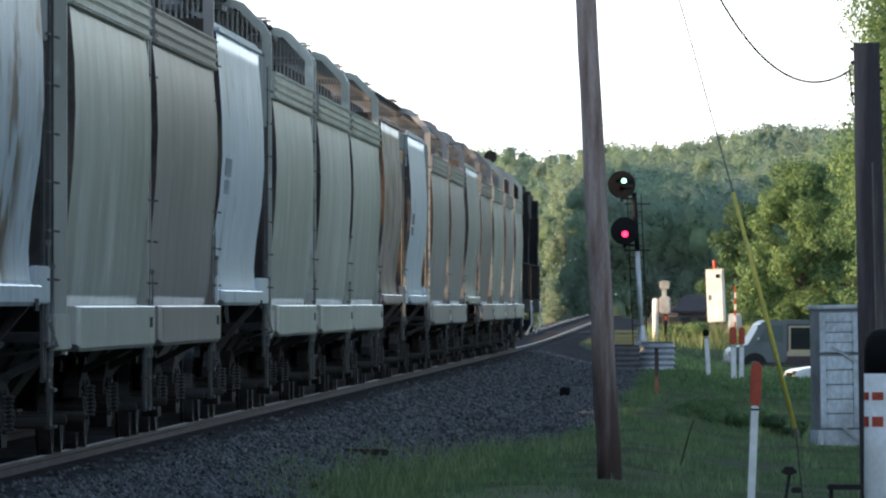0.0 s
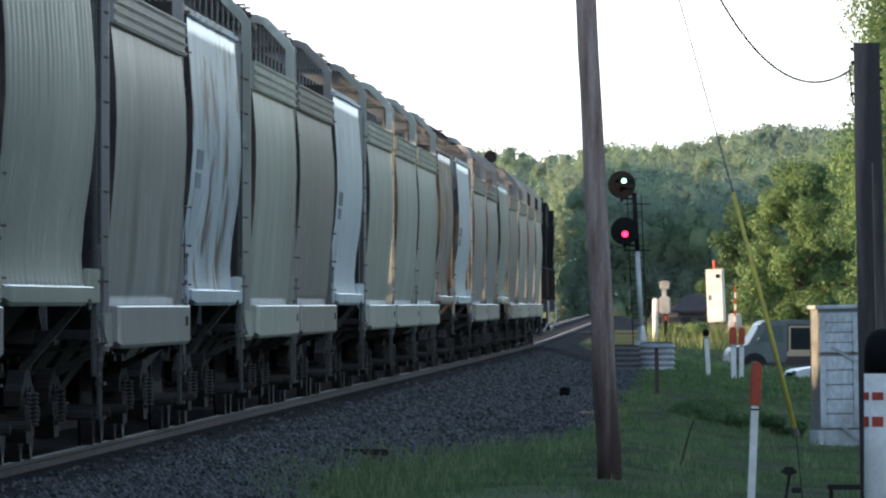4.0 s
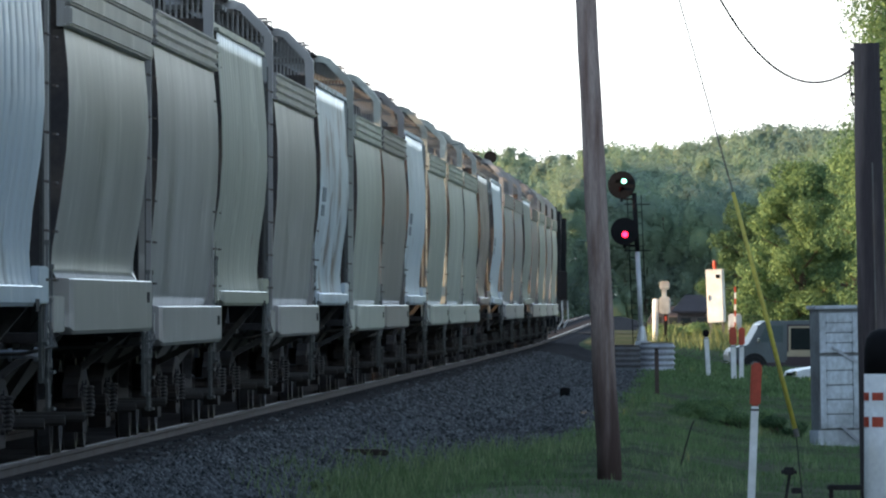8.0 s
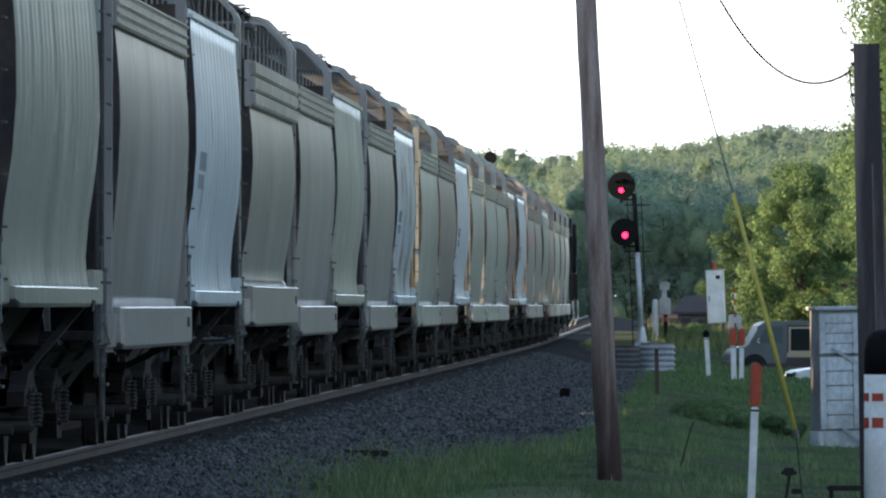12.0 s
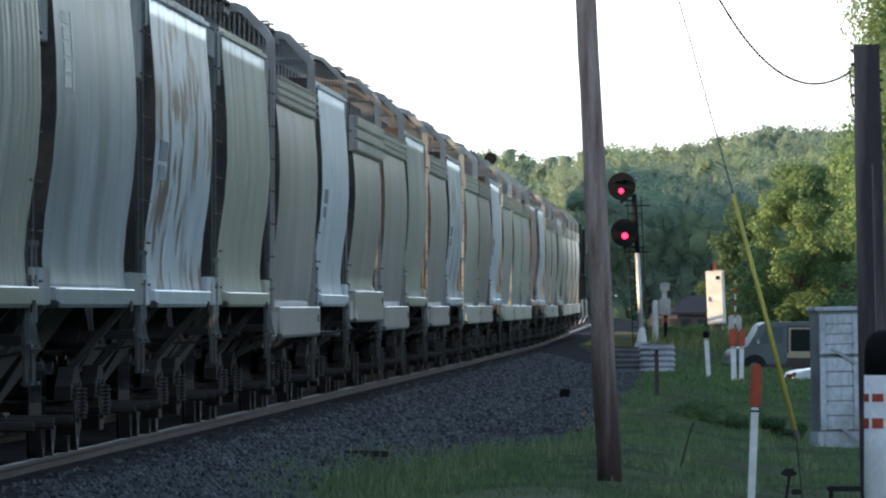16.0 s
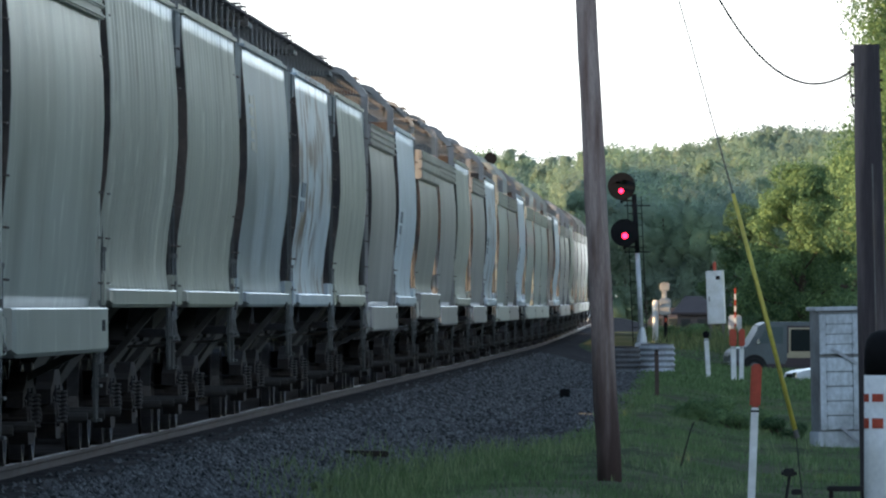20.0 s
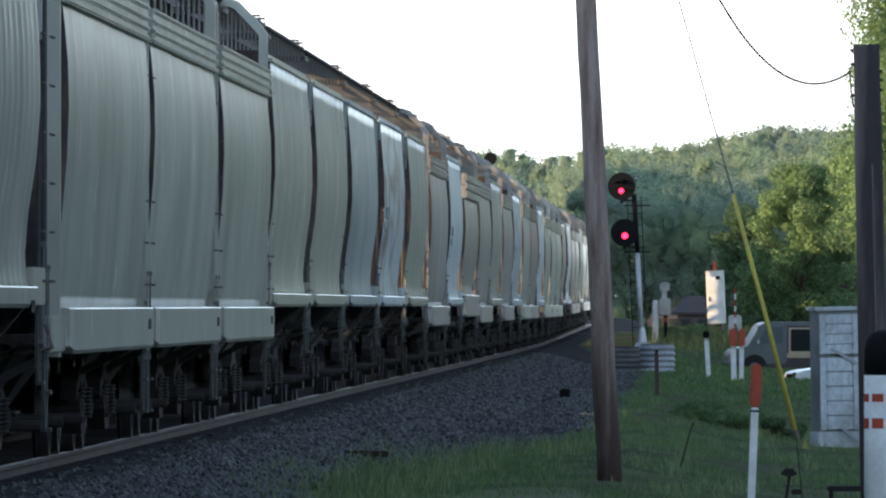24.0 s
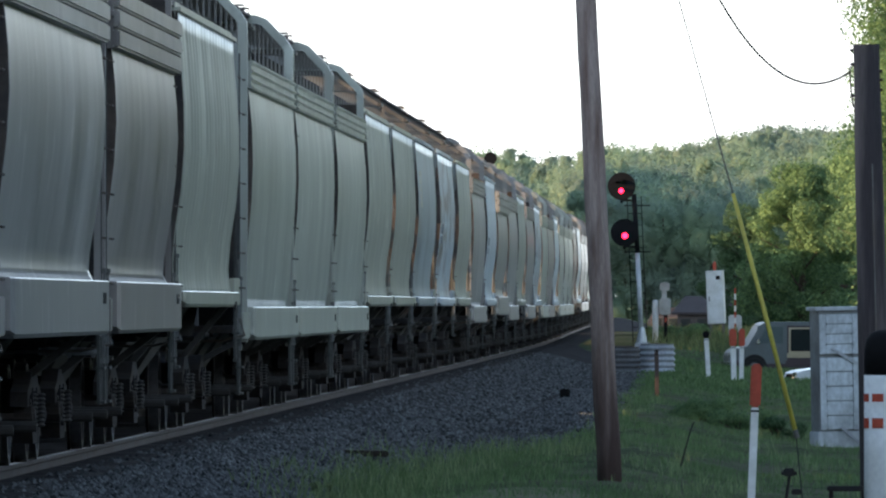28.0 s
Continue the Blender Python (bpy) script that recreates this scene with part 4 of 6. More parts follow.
tree("maple_tree", 14.0, 546, 7.0, 2.65, 46000, 0.066, M_leaf, "leafy maple lit by low sun beyond the parked van", 5, 0.06)
tree("maple_tree", 12.3, 566, 5.1, 2.0, 18000, 0.066, M_leaf_dark, "smaller dark green tree behind the white cabinet", 6, 0.05)
tree("maple_tree", 16.9, 575, 7.2, 3.2, 34000, 0.07, M_leaf, "leafy maple behind the wooden cabinet", 8, 0.05)
tree("maple_tree", 17.9, 520, 17.0, 3.8, 84000, 0.07, M_leaf, "tall loose-crowned tree rising above the dark pole", 7, 0.10, 0.0, 8, 52, 1.3)


tree("maple_tree", 17.5, 530, 12.2, 3.2, 44000, 0.07, M_leaf, "bright green tree behind the dark pole", 17, 0.10, 0.0, 7, 36, 1.2)


def canopy_core(clumps, tall):
    """The dense masses inside the crowns, rounded and lumpy, one heart in each crown."""
    bm = bmesh.new()
    bmesh.ops.create_icosphere(bm, subdivisions=2, radius=1.0)
    bm.verts.ensure_lookup_table()
    ball = np.array([v.co[:] for v in bm.verts])
    tri = np.array([[v.index for v in f.verts] for f in bm.faces])
    bm.free()
    rng = np.random.default_rng(77)
    verts, faces = [], []
    for i, (x, y, z, r) in enumerate(clumps):
        faces.append(tri + i * len(ball))
        verts.append(np.array([x, y, z]) + ball * np.array([1, 1, tall]) * 0.66 * r * rng.uniform(0.8, 1.15, (len(ball), 1)))
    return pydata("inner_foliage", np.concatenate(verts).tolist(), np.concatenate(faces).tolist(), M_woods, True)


def far_woods():
    """A wooded hillside: the taller edge of the wood in front, then crown above crown up the slope."""
    rnd = random.Random(3)
    crowns, tall = [], 1.2
    bm = bmesh.new()
    rows = 11
    for row in range(rows):
        u = row / (rows - 1)
        y0 = 1270 + 230 * u
        x = -2 + 1.2 * (row % 2)
        while x < 72:
            edge = 6.0 + 5.2 * smooth(12, 17, x) + 1.0 * noise.noise((x * 0.11, 2.0, 0))
            crest = 17.6 + 1.2 * smooth(13, 18, x) + 1.6 * smooth(25, 32, x) + 0.9 * noise.noise((x * 0.12, 5.0, 0))
            top = edge + (crest - edge) * u ** 0.85 + rnd.uniform(-0.5, 0.5) * (1.0 if row < rows - 2 else 0.6)
            back = 190 * (1 - smooth(11, 16, x))
            xx, y = x + rnd.uniform(-0.6, 0.6), y0 + back + rnd.uniform(-6, 6)
            top *= 1 + back / 1400
            tube([(xx, y, -1.6), (xx, y, top - 1.5)], [0.25, 0.08], 5, bm)
            z, first = top, True
            while z > (-0.8 if row < 3 else top - 2.6):
                r = rnd.uniform(1.1, 2.1) if first else rnd.uniform(1.3, 2.2)
                crowns.append((xx + (0 if first else rnd.uniform(-1.3, 1.3)), y + rnd.uniform(-1.5, 1.5), z - r * tall, r))
                if rnd.uniform(0, 1) < 0.6:
                    q = rnd.uniform(0.5, 1.0)
                    crowns.append((xx + rnd.uniform(-1.6, 1.6), y - 1.0, z - r * rnd.uniform(0.6, 1.6), q))
                z -= 1.5
                first = False
            x += rnd.uniform(1.7, 2.7) if row < rows - 2 else rnd.uniform(1.0, 1.7)
    ob = tagged(new("far_woods"), "hazy green wooded hillside of broadleaf trees behind the line", "woodland", kind="stuff")
    put("trunks", mesh_of("trunks", bm, M_bark), ob)
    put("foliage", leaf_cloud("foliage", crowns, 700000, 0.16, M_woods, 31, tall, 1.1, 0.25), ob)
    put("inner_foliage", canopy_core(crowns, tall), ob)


far_woods()


def west_trees():
    """Unseen trees added west of the line to keep the low sun off the near track."""
    rnd = random.Random(12)
    for i in range(32):
        y = -40 + 7.6 * i
        tree("shade_belt_tree", track_x(y) - 24 - 8 * (i % 2) + rnd.uniform(-1, 1), y, 15 + rnd.uniform(-1, 2), 8.0, 6200, 0.85, M_leaf_dark, "broad dark unseen tree added west of the line for shade", 40 + i, 0.04)
    # lower unseen trees, added to shade the grass but not the car ends
    for i in range(38):
        y = 205 + 6.8 * i
        tree("shade_hedge_tree", track_x(y) - 25 - 2 * (i % 2), y, (6.5 if i < 9 else 6.0) + rnd.uniform(-0.3, 0.3), 4.6, 6000, 0.8, M_leaf_dark, "low dense unseen tree added west of the line for shade", 300 + i, 0.03)
    # unseen trees added to keep the sun off the parked van
    for i in range(5):
        y = 464 + 8 * i
        tree("shade_belt_tree", track_x(y) - 26 - 6 * (i % 2), y, 11, 6.0, 3000, 0.6, M_leaf_dark, "dark unseen tree added west of the line for shade", 90 + i, 0.04)
    # unseen belts added: sun keeps to the far hill's upper slope, misses the house
    for i in range(24):
        y = 1240 + 7.5 * i
        tree("shade_belt_tree", -14 - 3 * (i % 2), y, 21.0 + rnd.uniform(-1, 1), 7.0, 2600, 0.9, M_leaf_dark, "tall dark unseen tree at the foot of the wooded hill, added for shade", 400 + i, 0.04)
    for i in range(4):
        tree("shade_belt_tree", -11 - 2 * (i % 2), 868 + 9 * i, 9.5, 5.5, 2200, 0.6, M_leaf_dark, "dark unseen tree added west of the line for shade", 440 + i, 0.04)


def east_trees():
    """Unseen trees added behind and beside the tripod to cut low eastern skylight on the cars."""
    rnd = random.Random(14)
    for i in range(39):
        y = 8 + 14 * i
        tree("east_shade_tree", 21 + 7 * (i % 2) + 0.016 * y + rnd.uniform(-1, 1), y, 12.0 + rnd.uniform(-1, 2), 7.0, 3600, 0.55, M_leaf_dark, "broad dark unseen tree added east of the line to cut skylight", 120 + i, 0.04)
    for i in range(8):
        tree("east_shade_tree", 15.5 + 2 * (i % 2), 62 + 9 * i, 7.4 + rnd.uniform(-1, 1), 5.5, 3000, 0.55, M_leaf_dark, "broad dark unseen tree added east of the line to cut skylight", 160 + i, 0.04)


west_trees()
east_trees()


def blades(name, spots, width, material, seed, label):
    """Grass as thin bent blades."""
    rng = np.random.default_rng(seed)
    verts, faces = [], []
    for x, y, h in spots:
        z = ground_z(x, y) - 0.02
        a = rng.uniform(0, 2 * math.pi)
        dx, dy = math.cos(a) * width * 0.5, math.sin(a) * width * 0.5
        lx, ly = rng.normal(0, 0.28, 2) * h
        i = len(verts)
        verts += [(x - dx, y - dy, z), (x + dx, y + dy, z), (x + lx * 0.4 + dx * 0.7, y + ly * 0.4 + dy * 0.7, z + h * 0.6), (x + lx * 0.4 - dx * 0.7, y + ly * 0.4 - dy * 0.7, z + h * 0.6), (x + lx, y + ly, z + h)]
        faces += [(i, i + 1, i + 2, i + 3), (i + 3, i + 2, i + 4)]
    ob = new(name, pydata(name, verts, faces, material))
    return tagged(ob, label, "grass", kind="stuff")


def gravel_edge(y):
    """How far the spread gravel reaches east of the track's centre."""
    return 2.75 + 1.95 * smooth(150, 212, y) + 0.35 * noise.noise((y * 0.11, 7.0, 0))


def grass():
    rng = np.random.default_rng(4)
    spots = []
    while len(spots) < 52000:
        y = 128 + 260 * rng.uniform() ** 1.6
        o = 2.2 + 9.2 * rng.uniform() ** 1.1
        x = track_x(y) + o
        patch = noise.noise((x * 0.7, y * 0.09, 1.0))
        edge = gravel_edge(y)
        if ((x - 0.85) / 1.1) ** 2 + ((y - 140) / 10) ** 2 < 1 and rng.uniform() < 0.35:
            continue
        if o < edge or patch < -0.25 - 0.2 * rng.uniform():
            continue
        h = 0.03 + 0.13 * max(0.0, patch + 0.2) + 0.04 * rng.uniform()
        if o < edge + 0.7:
            h += 0.10 * rng.uniform()
        spots.append((x, y, h))
    blades("grass", spots, 0.012, M_grass, 9, "short green grass on the bank beside the ballast")
    far = []
    while len(far) < 26000:
        y = 330 + 230 * rng.uniform()
        o = 3.3 + 14 * rng.uniform()
        if o < gravel_edge(y):
            continue
        far.append((track_x(y) + o, y, rng.uniform(0.06, 0.16)))
    blades("lawn", far, 0.05, M_grass, 19, "green lawn round the posts and parked vehicles")
    tall = []
    for i in range(2600):
        y = 124 + 68 * rng.uniform()
        o = gravel_edge(y) + 0.3 + 0.8 * rng.normal(0, 0.5)
        tall.append((track_x(y) + max(2.2, o), y, rng.uniform(0.06, 0.28)))
    blades("weeds", tall, 0.014, M_tuft, 10, "tall thin weeds along the edge of the ballast")
    tufts = []
    for i in range(260):
        y = 128 + 140 * rng.uniform() ** 1.4
        cx = track_x(y) + gravel_edge(y) + (0.1 + 5.5 * rng.uniform() ** 1.5)
        if ((cx - 0.85) / 1.2) ** 2 + ((y - 140) / 11) ** 2 < 1:
            continue
        tall_one = rng.uniform(0.09, 0.20)
        for j in range(22):
            tufts.append((cx + 0.09 * rng.normal(), y + 0.5 * rng.normal(), tall_one * rng.uniform(0.6, 1.2)))
    blades("grass_tufts", tufts, 0.013, M_tuft, 15, "taller pale tufts in the grass of the bank")
    lit = []
    for i in range(5000):
        y = 506 + 60 * rng.uniform()
        lit.append((track_x(y) + 4.0 + 9 * rng.uniform(), y, rng.uniform(0.2, 0.7)))
    blades("verge_weeds", lit, 0.05, M_dry, 11, "dry yellow-green weeds on the verge by the road crossing")


grass()


def stones():
    """Loose ballast on the shoulder, one joined heap."""
    rng = np.random.default_rng(21)
    verts, faces = [], []
    base = np.array([(1, 0, 0), (0, 1, 0), (-1, 0, 0), (0, -1, 0), (0, 0, 1), (0, 0, -1)], float)
    tri = [(0, 1, 4), (1, 2, 4), (2, 3, 4), (3, 0, 4), (1, 0, 5), (2, 1, 5), (3, 2, 5), (0, 3, 5)]
    count = 64000
    for i in range(count):
        y = 96 + 330 * rng.uniform() ** 2.0
        o = 1.0 + (gravel_edge(y) - 0.8) * rng.uniform()
        if o < 1.38 + 0.12 * noise.noise((y * 0.4, 1.0, 0)) and rng.uniform() < 0.9:
            continue
        x = track_x(y) + o
        if o < 1.25:
            z = -0.12
        elif o < 1.75:
            z = -0.12 - 0.085 * (o - 1.25) / 0.5
        elif o < 2.9:
            z = -0.205 - 0.295 * (o - 1.75) / 1.15
        else:
            z = max(-0.50 - 0.2 * (o - 2.9) / 0.45, ground_z(x, y) + 0.02)
        s = rng.uniform(0.018, 0.046)
        v = base * rng.uniform(0.6, 1.25, (6, 3)) * s
        a = rng.uniform(0, 6.28)
        ca, sa = math.cos(a), math.sin(a)
        k = len(verts)
        for vx, vy, vz in v:
            verts.append((x + vx * ca - vy * sa, y + vx * sa + vy * ca, z + vz * 0.75 + s * 0.25 + track_z(y)))
        faces += [(k + p, k + q, k + r) for p, q, r in tri]
    put("ballast_stones", pydata("ballast_stones", verts, faces, M_stone), track)["kind"] = "stuff"


stones()


def gravel_spread():
    """Old gravel spread beyond the toe of the ballast, a thin sheet on the soil."""
    ys = [165 + 5 * i for i in range(70)]
    verts, faces, n = [], [], 7
    for y in ys:
        reach = max(3.3, gravel_edge(y))
        for j in range(n):
            x = track_x(y) + 2.9 + (reach - 2.9) * j / (n - 1)
            verts.append((x, y, ground_z(x, y) + (0.03 if 0 < j < n - 1 else -0.06)))
    for i in range(len(ys) - 1):
        for j in range(n - 1):
            faces.append((i * n + j, i * n + j + 1, (i + 1) * n + j + 1, (i + 1) * n + j))
    put("gravel_spread", pydata("gravel_spread", verts, faces, M_ballast, True), track)


gravel_spread()

# ---- wayside things ----
def on_ground(x, y):
    return (x, y, ground_z(x, y))


def utility_pole():
    foot, top = Vector((1.783, 150, -0.542)), Vector((1.529, 150, 4.572))
    d = (top - foot)
    tip = foot + d * 1.95
    pole = empty("utility_pole", "weathered brown-grey wooden utility pole leaning in the grass", "utility pole", m=Matrix.Translation(foot))
    n = 24
    rnd = random.Random(2)
    pts = [d * (1.95 * i / n) + Vector((rnd.uniform(-0.006, 0.006), 0, 0)) - Vector((0, 0, 0.15 if i == 0 else 0)) for i in range(n + 1)]
    radii = [0.132 - 0.04 * i / n + rnd.uniform(-0.002, 0.002) for i in range(n + 1)]
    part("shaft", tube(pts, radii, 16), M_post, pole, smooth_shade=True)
    for i in range(9):
        a = -math.pi / 2 + (i - 4) * 0.30 + rnd.uniform(-0.1, 0.1)
        k = 3 + 2 * (i % 4)
        p, q = pts[k], pts[k + 2 + i % 3]
        off = Vector((math.cos(a), math.sin(a), 0)) * (radii[k] - 0.001)
        part("drying_crack", tube([p + off, p.lerp(q, 0.5) + off * 0.985 + Vector((rnd.uniform(-0.005, 0.005), 0, 0)), q + off * 0.95], [0.001, 0.0035, 0.001], 5), M_butt, pole)
    part("guy_bolt", tube([tip - foot - d * 0.1 + Vector((0, -0.12, 0)), tip - foot - d * 0.1 + Vector((0.16, -0.12, 0))], 0.02, 6), M_steel, pole)
    return tip - d * 0.1


guy_top = utility_pole()


def guy():
    a, b = Vector((3.060, 148, 2.495)), Vector((3.723, 148, -0.027))
    foot = Vector(on_ground(3.805, 148))
    g = empty("guy_wire", "steel guy wire with a yellow plastic guard anchored in grass", "guy wire", m=Matrix.Translation(foot))
    part("guard", tube([a - foot, (a + b) / 2 - foot + Vector((0.006, 0, 0)), b - foot], [0.022, 0.024, 0.025], 10), M_yellow, g, "yellow plastic guard", True)
    part("guard_collar", tube([b - foot - (b - a).normalized() * 0.03, b - foot + (b - a).normalized() * 0.06], 0.028, 10), M_galv, g)
    part("strand", tube([guy_top - foot, a - foot], 0.0085, 6), M_wire, g)
    part("lower_strand", tube([b - foot, (b - foot) * 0.25, Vector((0, 0, 0))], 0.007, 6), M_cable, g)
    part("anchor_eye", tube([(0, 0, -0.1), (-0.01, 0, 0.1)], 0.022, 8), M_steel, g)
    part("clamp", box((-0.131, -0.03, 0.18), (-0.024, 0.03, 0.24), 0.01), M_steel, g)


guy()


def dark_pole():
    foot = Vector(on_ground(4.395, 142))
    top = Vector((4.286, 142, 3.958))
    pole = empty("cut_pole", "thick dark creosoted pole cut off flat at the top", "utility pole", m=Matrix.Translation(foot))
    d = top - foot
    n = 12
    rnd = random.Random(5)
    part("shaft", tube([d * (i / n) for i in range(n + 1)], [0.165 - 0.032 * i / n + rnd.uniform(-0.002, 0.002) for i in range(n + 1)], 14), M_darkpost, pole)
    for z, s in ((0.06, -1), (0.20, -1), (0.27, 1), (0.36, 1), (0.46, 1), (0.52, -1)):
        p = d - Vector((0, 0, z))
        part("bolt", tube([p + Vector((s * 0.11, -0.02, 0)), p + Vector((s * 0.165, -0.02, 0))], 0.016, 6), M_steel, pole)
    p = d - Vector((0.14, 0.02, 0.22))
    part("cable_hook", tube([p + Vector((0.03, 0, 0.02)), p + Vector((-0.03, 0, -0.02)), p + Vector((-0.02, 0, -0.2)), p + Vector((0.01, 0, -0.42))], 0.010, 6), M_cable, pole)
    part("ground_wire", tube([d * 0.75 + Vector((0.03, -0.16, 0)), d * 0.4 + Vector((0.03, -0.17, 0)), Vector((0.04, -0.185, 0.2))], 0.008, 6), M_galv, pole)


dark_pole()


def sag(name, a, b, low, radius, material, label):
    pts = []
    for i in range(25):
        u = i / 24
        p = Vector(a).lerp(Vector(b), u)
        p.z -= low * 4 * u * (1 - u)
        pts.append(p)
    ob = part(name, tube(pts, radius, 6), material, None, smooth_shade=True)
    return tagged(ob, label, "cable")


sag("service_cable", (1.865, 142, 6.882), (4.114, 142, 3.672), 1.166, 0.0125, M_cable, "black service cable sagging down to the dark pole")
sag("thin_wire", (0.039, 160, 3.125), (4.143, 142, 3.483), 0.02, 0.0042, M_wire, "thin slack wire running to the dark pole")
sag("drop_wire", (3.867, 143, 3.083), (4.097, 142, 3.666), 0.01, 0.003, M_wire, "thin drop wire hanging off the dark pole")


def striped_marker():
    x, y = 3.845, 122
    z0 = ground_z(x, y)
    ob = empty("striped_marker", "white marker tube with red bands and a black domed cap", "marker post", m=pose(x, y, z0))
    zt = 0.710 - z0
    r = 0.182
    part("tube", lathe([(r, -0.1), (r, zt * 0.5), (r, zt)], 24), M_white, ob, smooth_shade=True)
    h = 0.393
    part("cap", lathe([(r * 1.0, zt), (r * 1.0, zt + h * 0.55), (r * 0.92, zt + h * 0.78), (r * 0.7, zt + h * 0.93), (r * 0.3, zt + h), (0.01, zt + h)], 24), M_black, ob, "black domed cap", True)
    for top, tall in ((0.162, 0.069), (0.374, 0.088)):
        for k in range(8):
            a0 = -math.pi / 2 + (k - 4) * 0.785 + 0.10
            bm = bmesh.new()
            rows = []
            for z in (zt - top - tall, zt - top):
                rows.append([bm.verts.new(((r + 0.003) * math.cos(a0 + 0.58 * j / 5), (r + 0.003) * math.sin(a0 + 0.58 * j / 5), z)) for j in range(6)])
            for j in range(5):
                bm.faces.new((rows[0][j], rows[0][j + 1], rows[1][j + 1], rows[1][j]))
            part("red_band", bm, M_orange, ob, "red reflective band")


striped_marker()


M_rust = mat("rusted_steel", (0.085, 0.06, 0.052), 0.7, second=(0.06, 0.04, 0.034), scale=3, fine=25)


def marker_post(x_at, y, top_z, width, lean, capped, label, group="white marker posts", collar=0.3, name="marker_post", body=None):
    """A flat plastic post with a coloured head."""
    x = x_at
    z0 = ground_z(x, y)
    h = top_z - z0
    ob = empty(name, label, "marker post", group, m=pose(x, y, z0) @ pose(0, 0, 0, 0, lean, 0))
    w = width / 2
    part("shaft", box((-w, -w * 0.6, -0.15), (w, w * 0.6, h * (1 - collar)), w * 0.25), body or M_white, ob)
    if capped:
        part("head", box((-w * 1.4, -w * 0.95, h * (1 - collar)), (w * 1.4, w * 0.95, h), w * 0.55), capped, ob)
        part("band", box((-w * 1.08, -w * 0.68, h * (1 - collar) - 0.05), (w * 1.08, w * 0.68, h * (1 - collar) - 0.03), 0), M_black, ob)
    return ob


marker_post(3.294, 150, 0.69, 0.082, 2.3, M_orange, "white plastic marker post with an orange-red head", collar=0.305)
marker_post(8.301, 400, 0.643, 0.15, -1.5, M_orange, "white marker post with an orange-red head in long grass", collar=0.34)
marker_post(8.617, 405, 0.635, 0.13, 0.5, M_orange, "white marker post with an orange-red head in long grass", collar=0.34)
marker_post(7.576, 400, 0.579, 0.13, -3.5, M_black, "leaning white marker post with a black head", collar=0.16)
marker_post(4.429, 290, 0.397, 0.085, -1.0, M_steel, "short rusty brown steel stake in the grass", "", 0.06, "steel_stake", M_rust)


# darker copy of the cabinet paint, standing in for shade between boards
M_gap = mat("shadowed_old_paint", (0.20, 0.215, 0.22), 0.8, second=(0.12, 0.12, 0.12), scale=2, fine=20)


def relay_box():
    """The tall old panelled timber cabinet."""
    y, x0, x1 = 221, 5.851, 6.546
    zt = 1.293
    xm = (x0 + x1) / 2
    z0 = ground_z(xm, y) - 0.02
    w, h = (x1 - x0) / 2, zt - z0
    ob = empty("timber_cabinet", "tall weathered pale blue-grey panelled timber cabinet on the grass", "cabinet", m=pose(xm, y, z0, 0, -1.0, 12))
    part("body", box((-w + 0.02, -0.26, 0), (w - 0.02, 0.3, h - 0.05), 0.01), M_gap, ob)
    part("roof_board", box((-w - 0.03, -0.32, h - 0.06), (w + 0.03, 0.34, h), 0.01), M_boxpaint, ob)
    for a, b, bar_at in ((0.13, 0.645, (0.0, 0.155, 0.0)), (0.665, 0.95, (-0.13, 0.706, 0.565))):
        d = part("door", box((-w + 0.03, -0.30, h * a), (w - 0.03, -0.262, h * b), 0.006), M_gap, ob)
        for s in (-1, 1):
            part("stile", box((s * (w - 0.08) - 0.05, -0.325, h * a + 0.005), (s * (w - 0.08) + 0.05, -0.298, h * b - 0.005), 0.006), M_boxpaint, d)
        n = 5 if a < 0.5 else 4
        for i in range(n):
            z = h * a + (h * (b - a)) * (i + 0.5) / n
            t = h * (b - a) / n
            part("panel_board", box((-w + 0.135, -0.318, z - t * 0.46), (w - 0.135, -0.298, z + t * 0.46), 0.012), M_boxpaint, d)
        part("hinge_bar", bar([(bar_at[0], -0.345, h * bar_at[1]), (w + 0.01, -0.345, h * bar_at[2] + 0.02)], 0.02, 0.045), M_corr, d)
    part("base_rail", box((-w - 0.01, -0.29, 0.0), (w + 0.01, 0.31, h * 0.12), 0.01), M_boxpaint, ob)


relay_box()


# ---- block signal ----
M_red = glow_mat("red_signal_light", (1.0, 0.01, 0.04), 6.0)
M_green = glow_mat("green_signal_light", (0.30, 1.0, 0.62), 2.6)
VANES = []


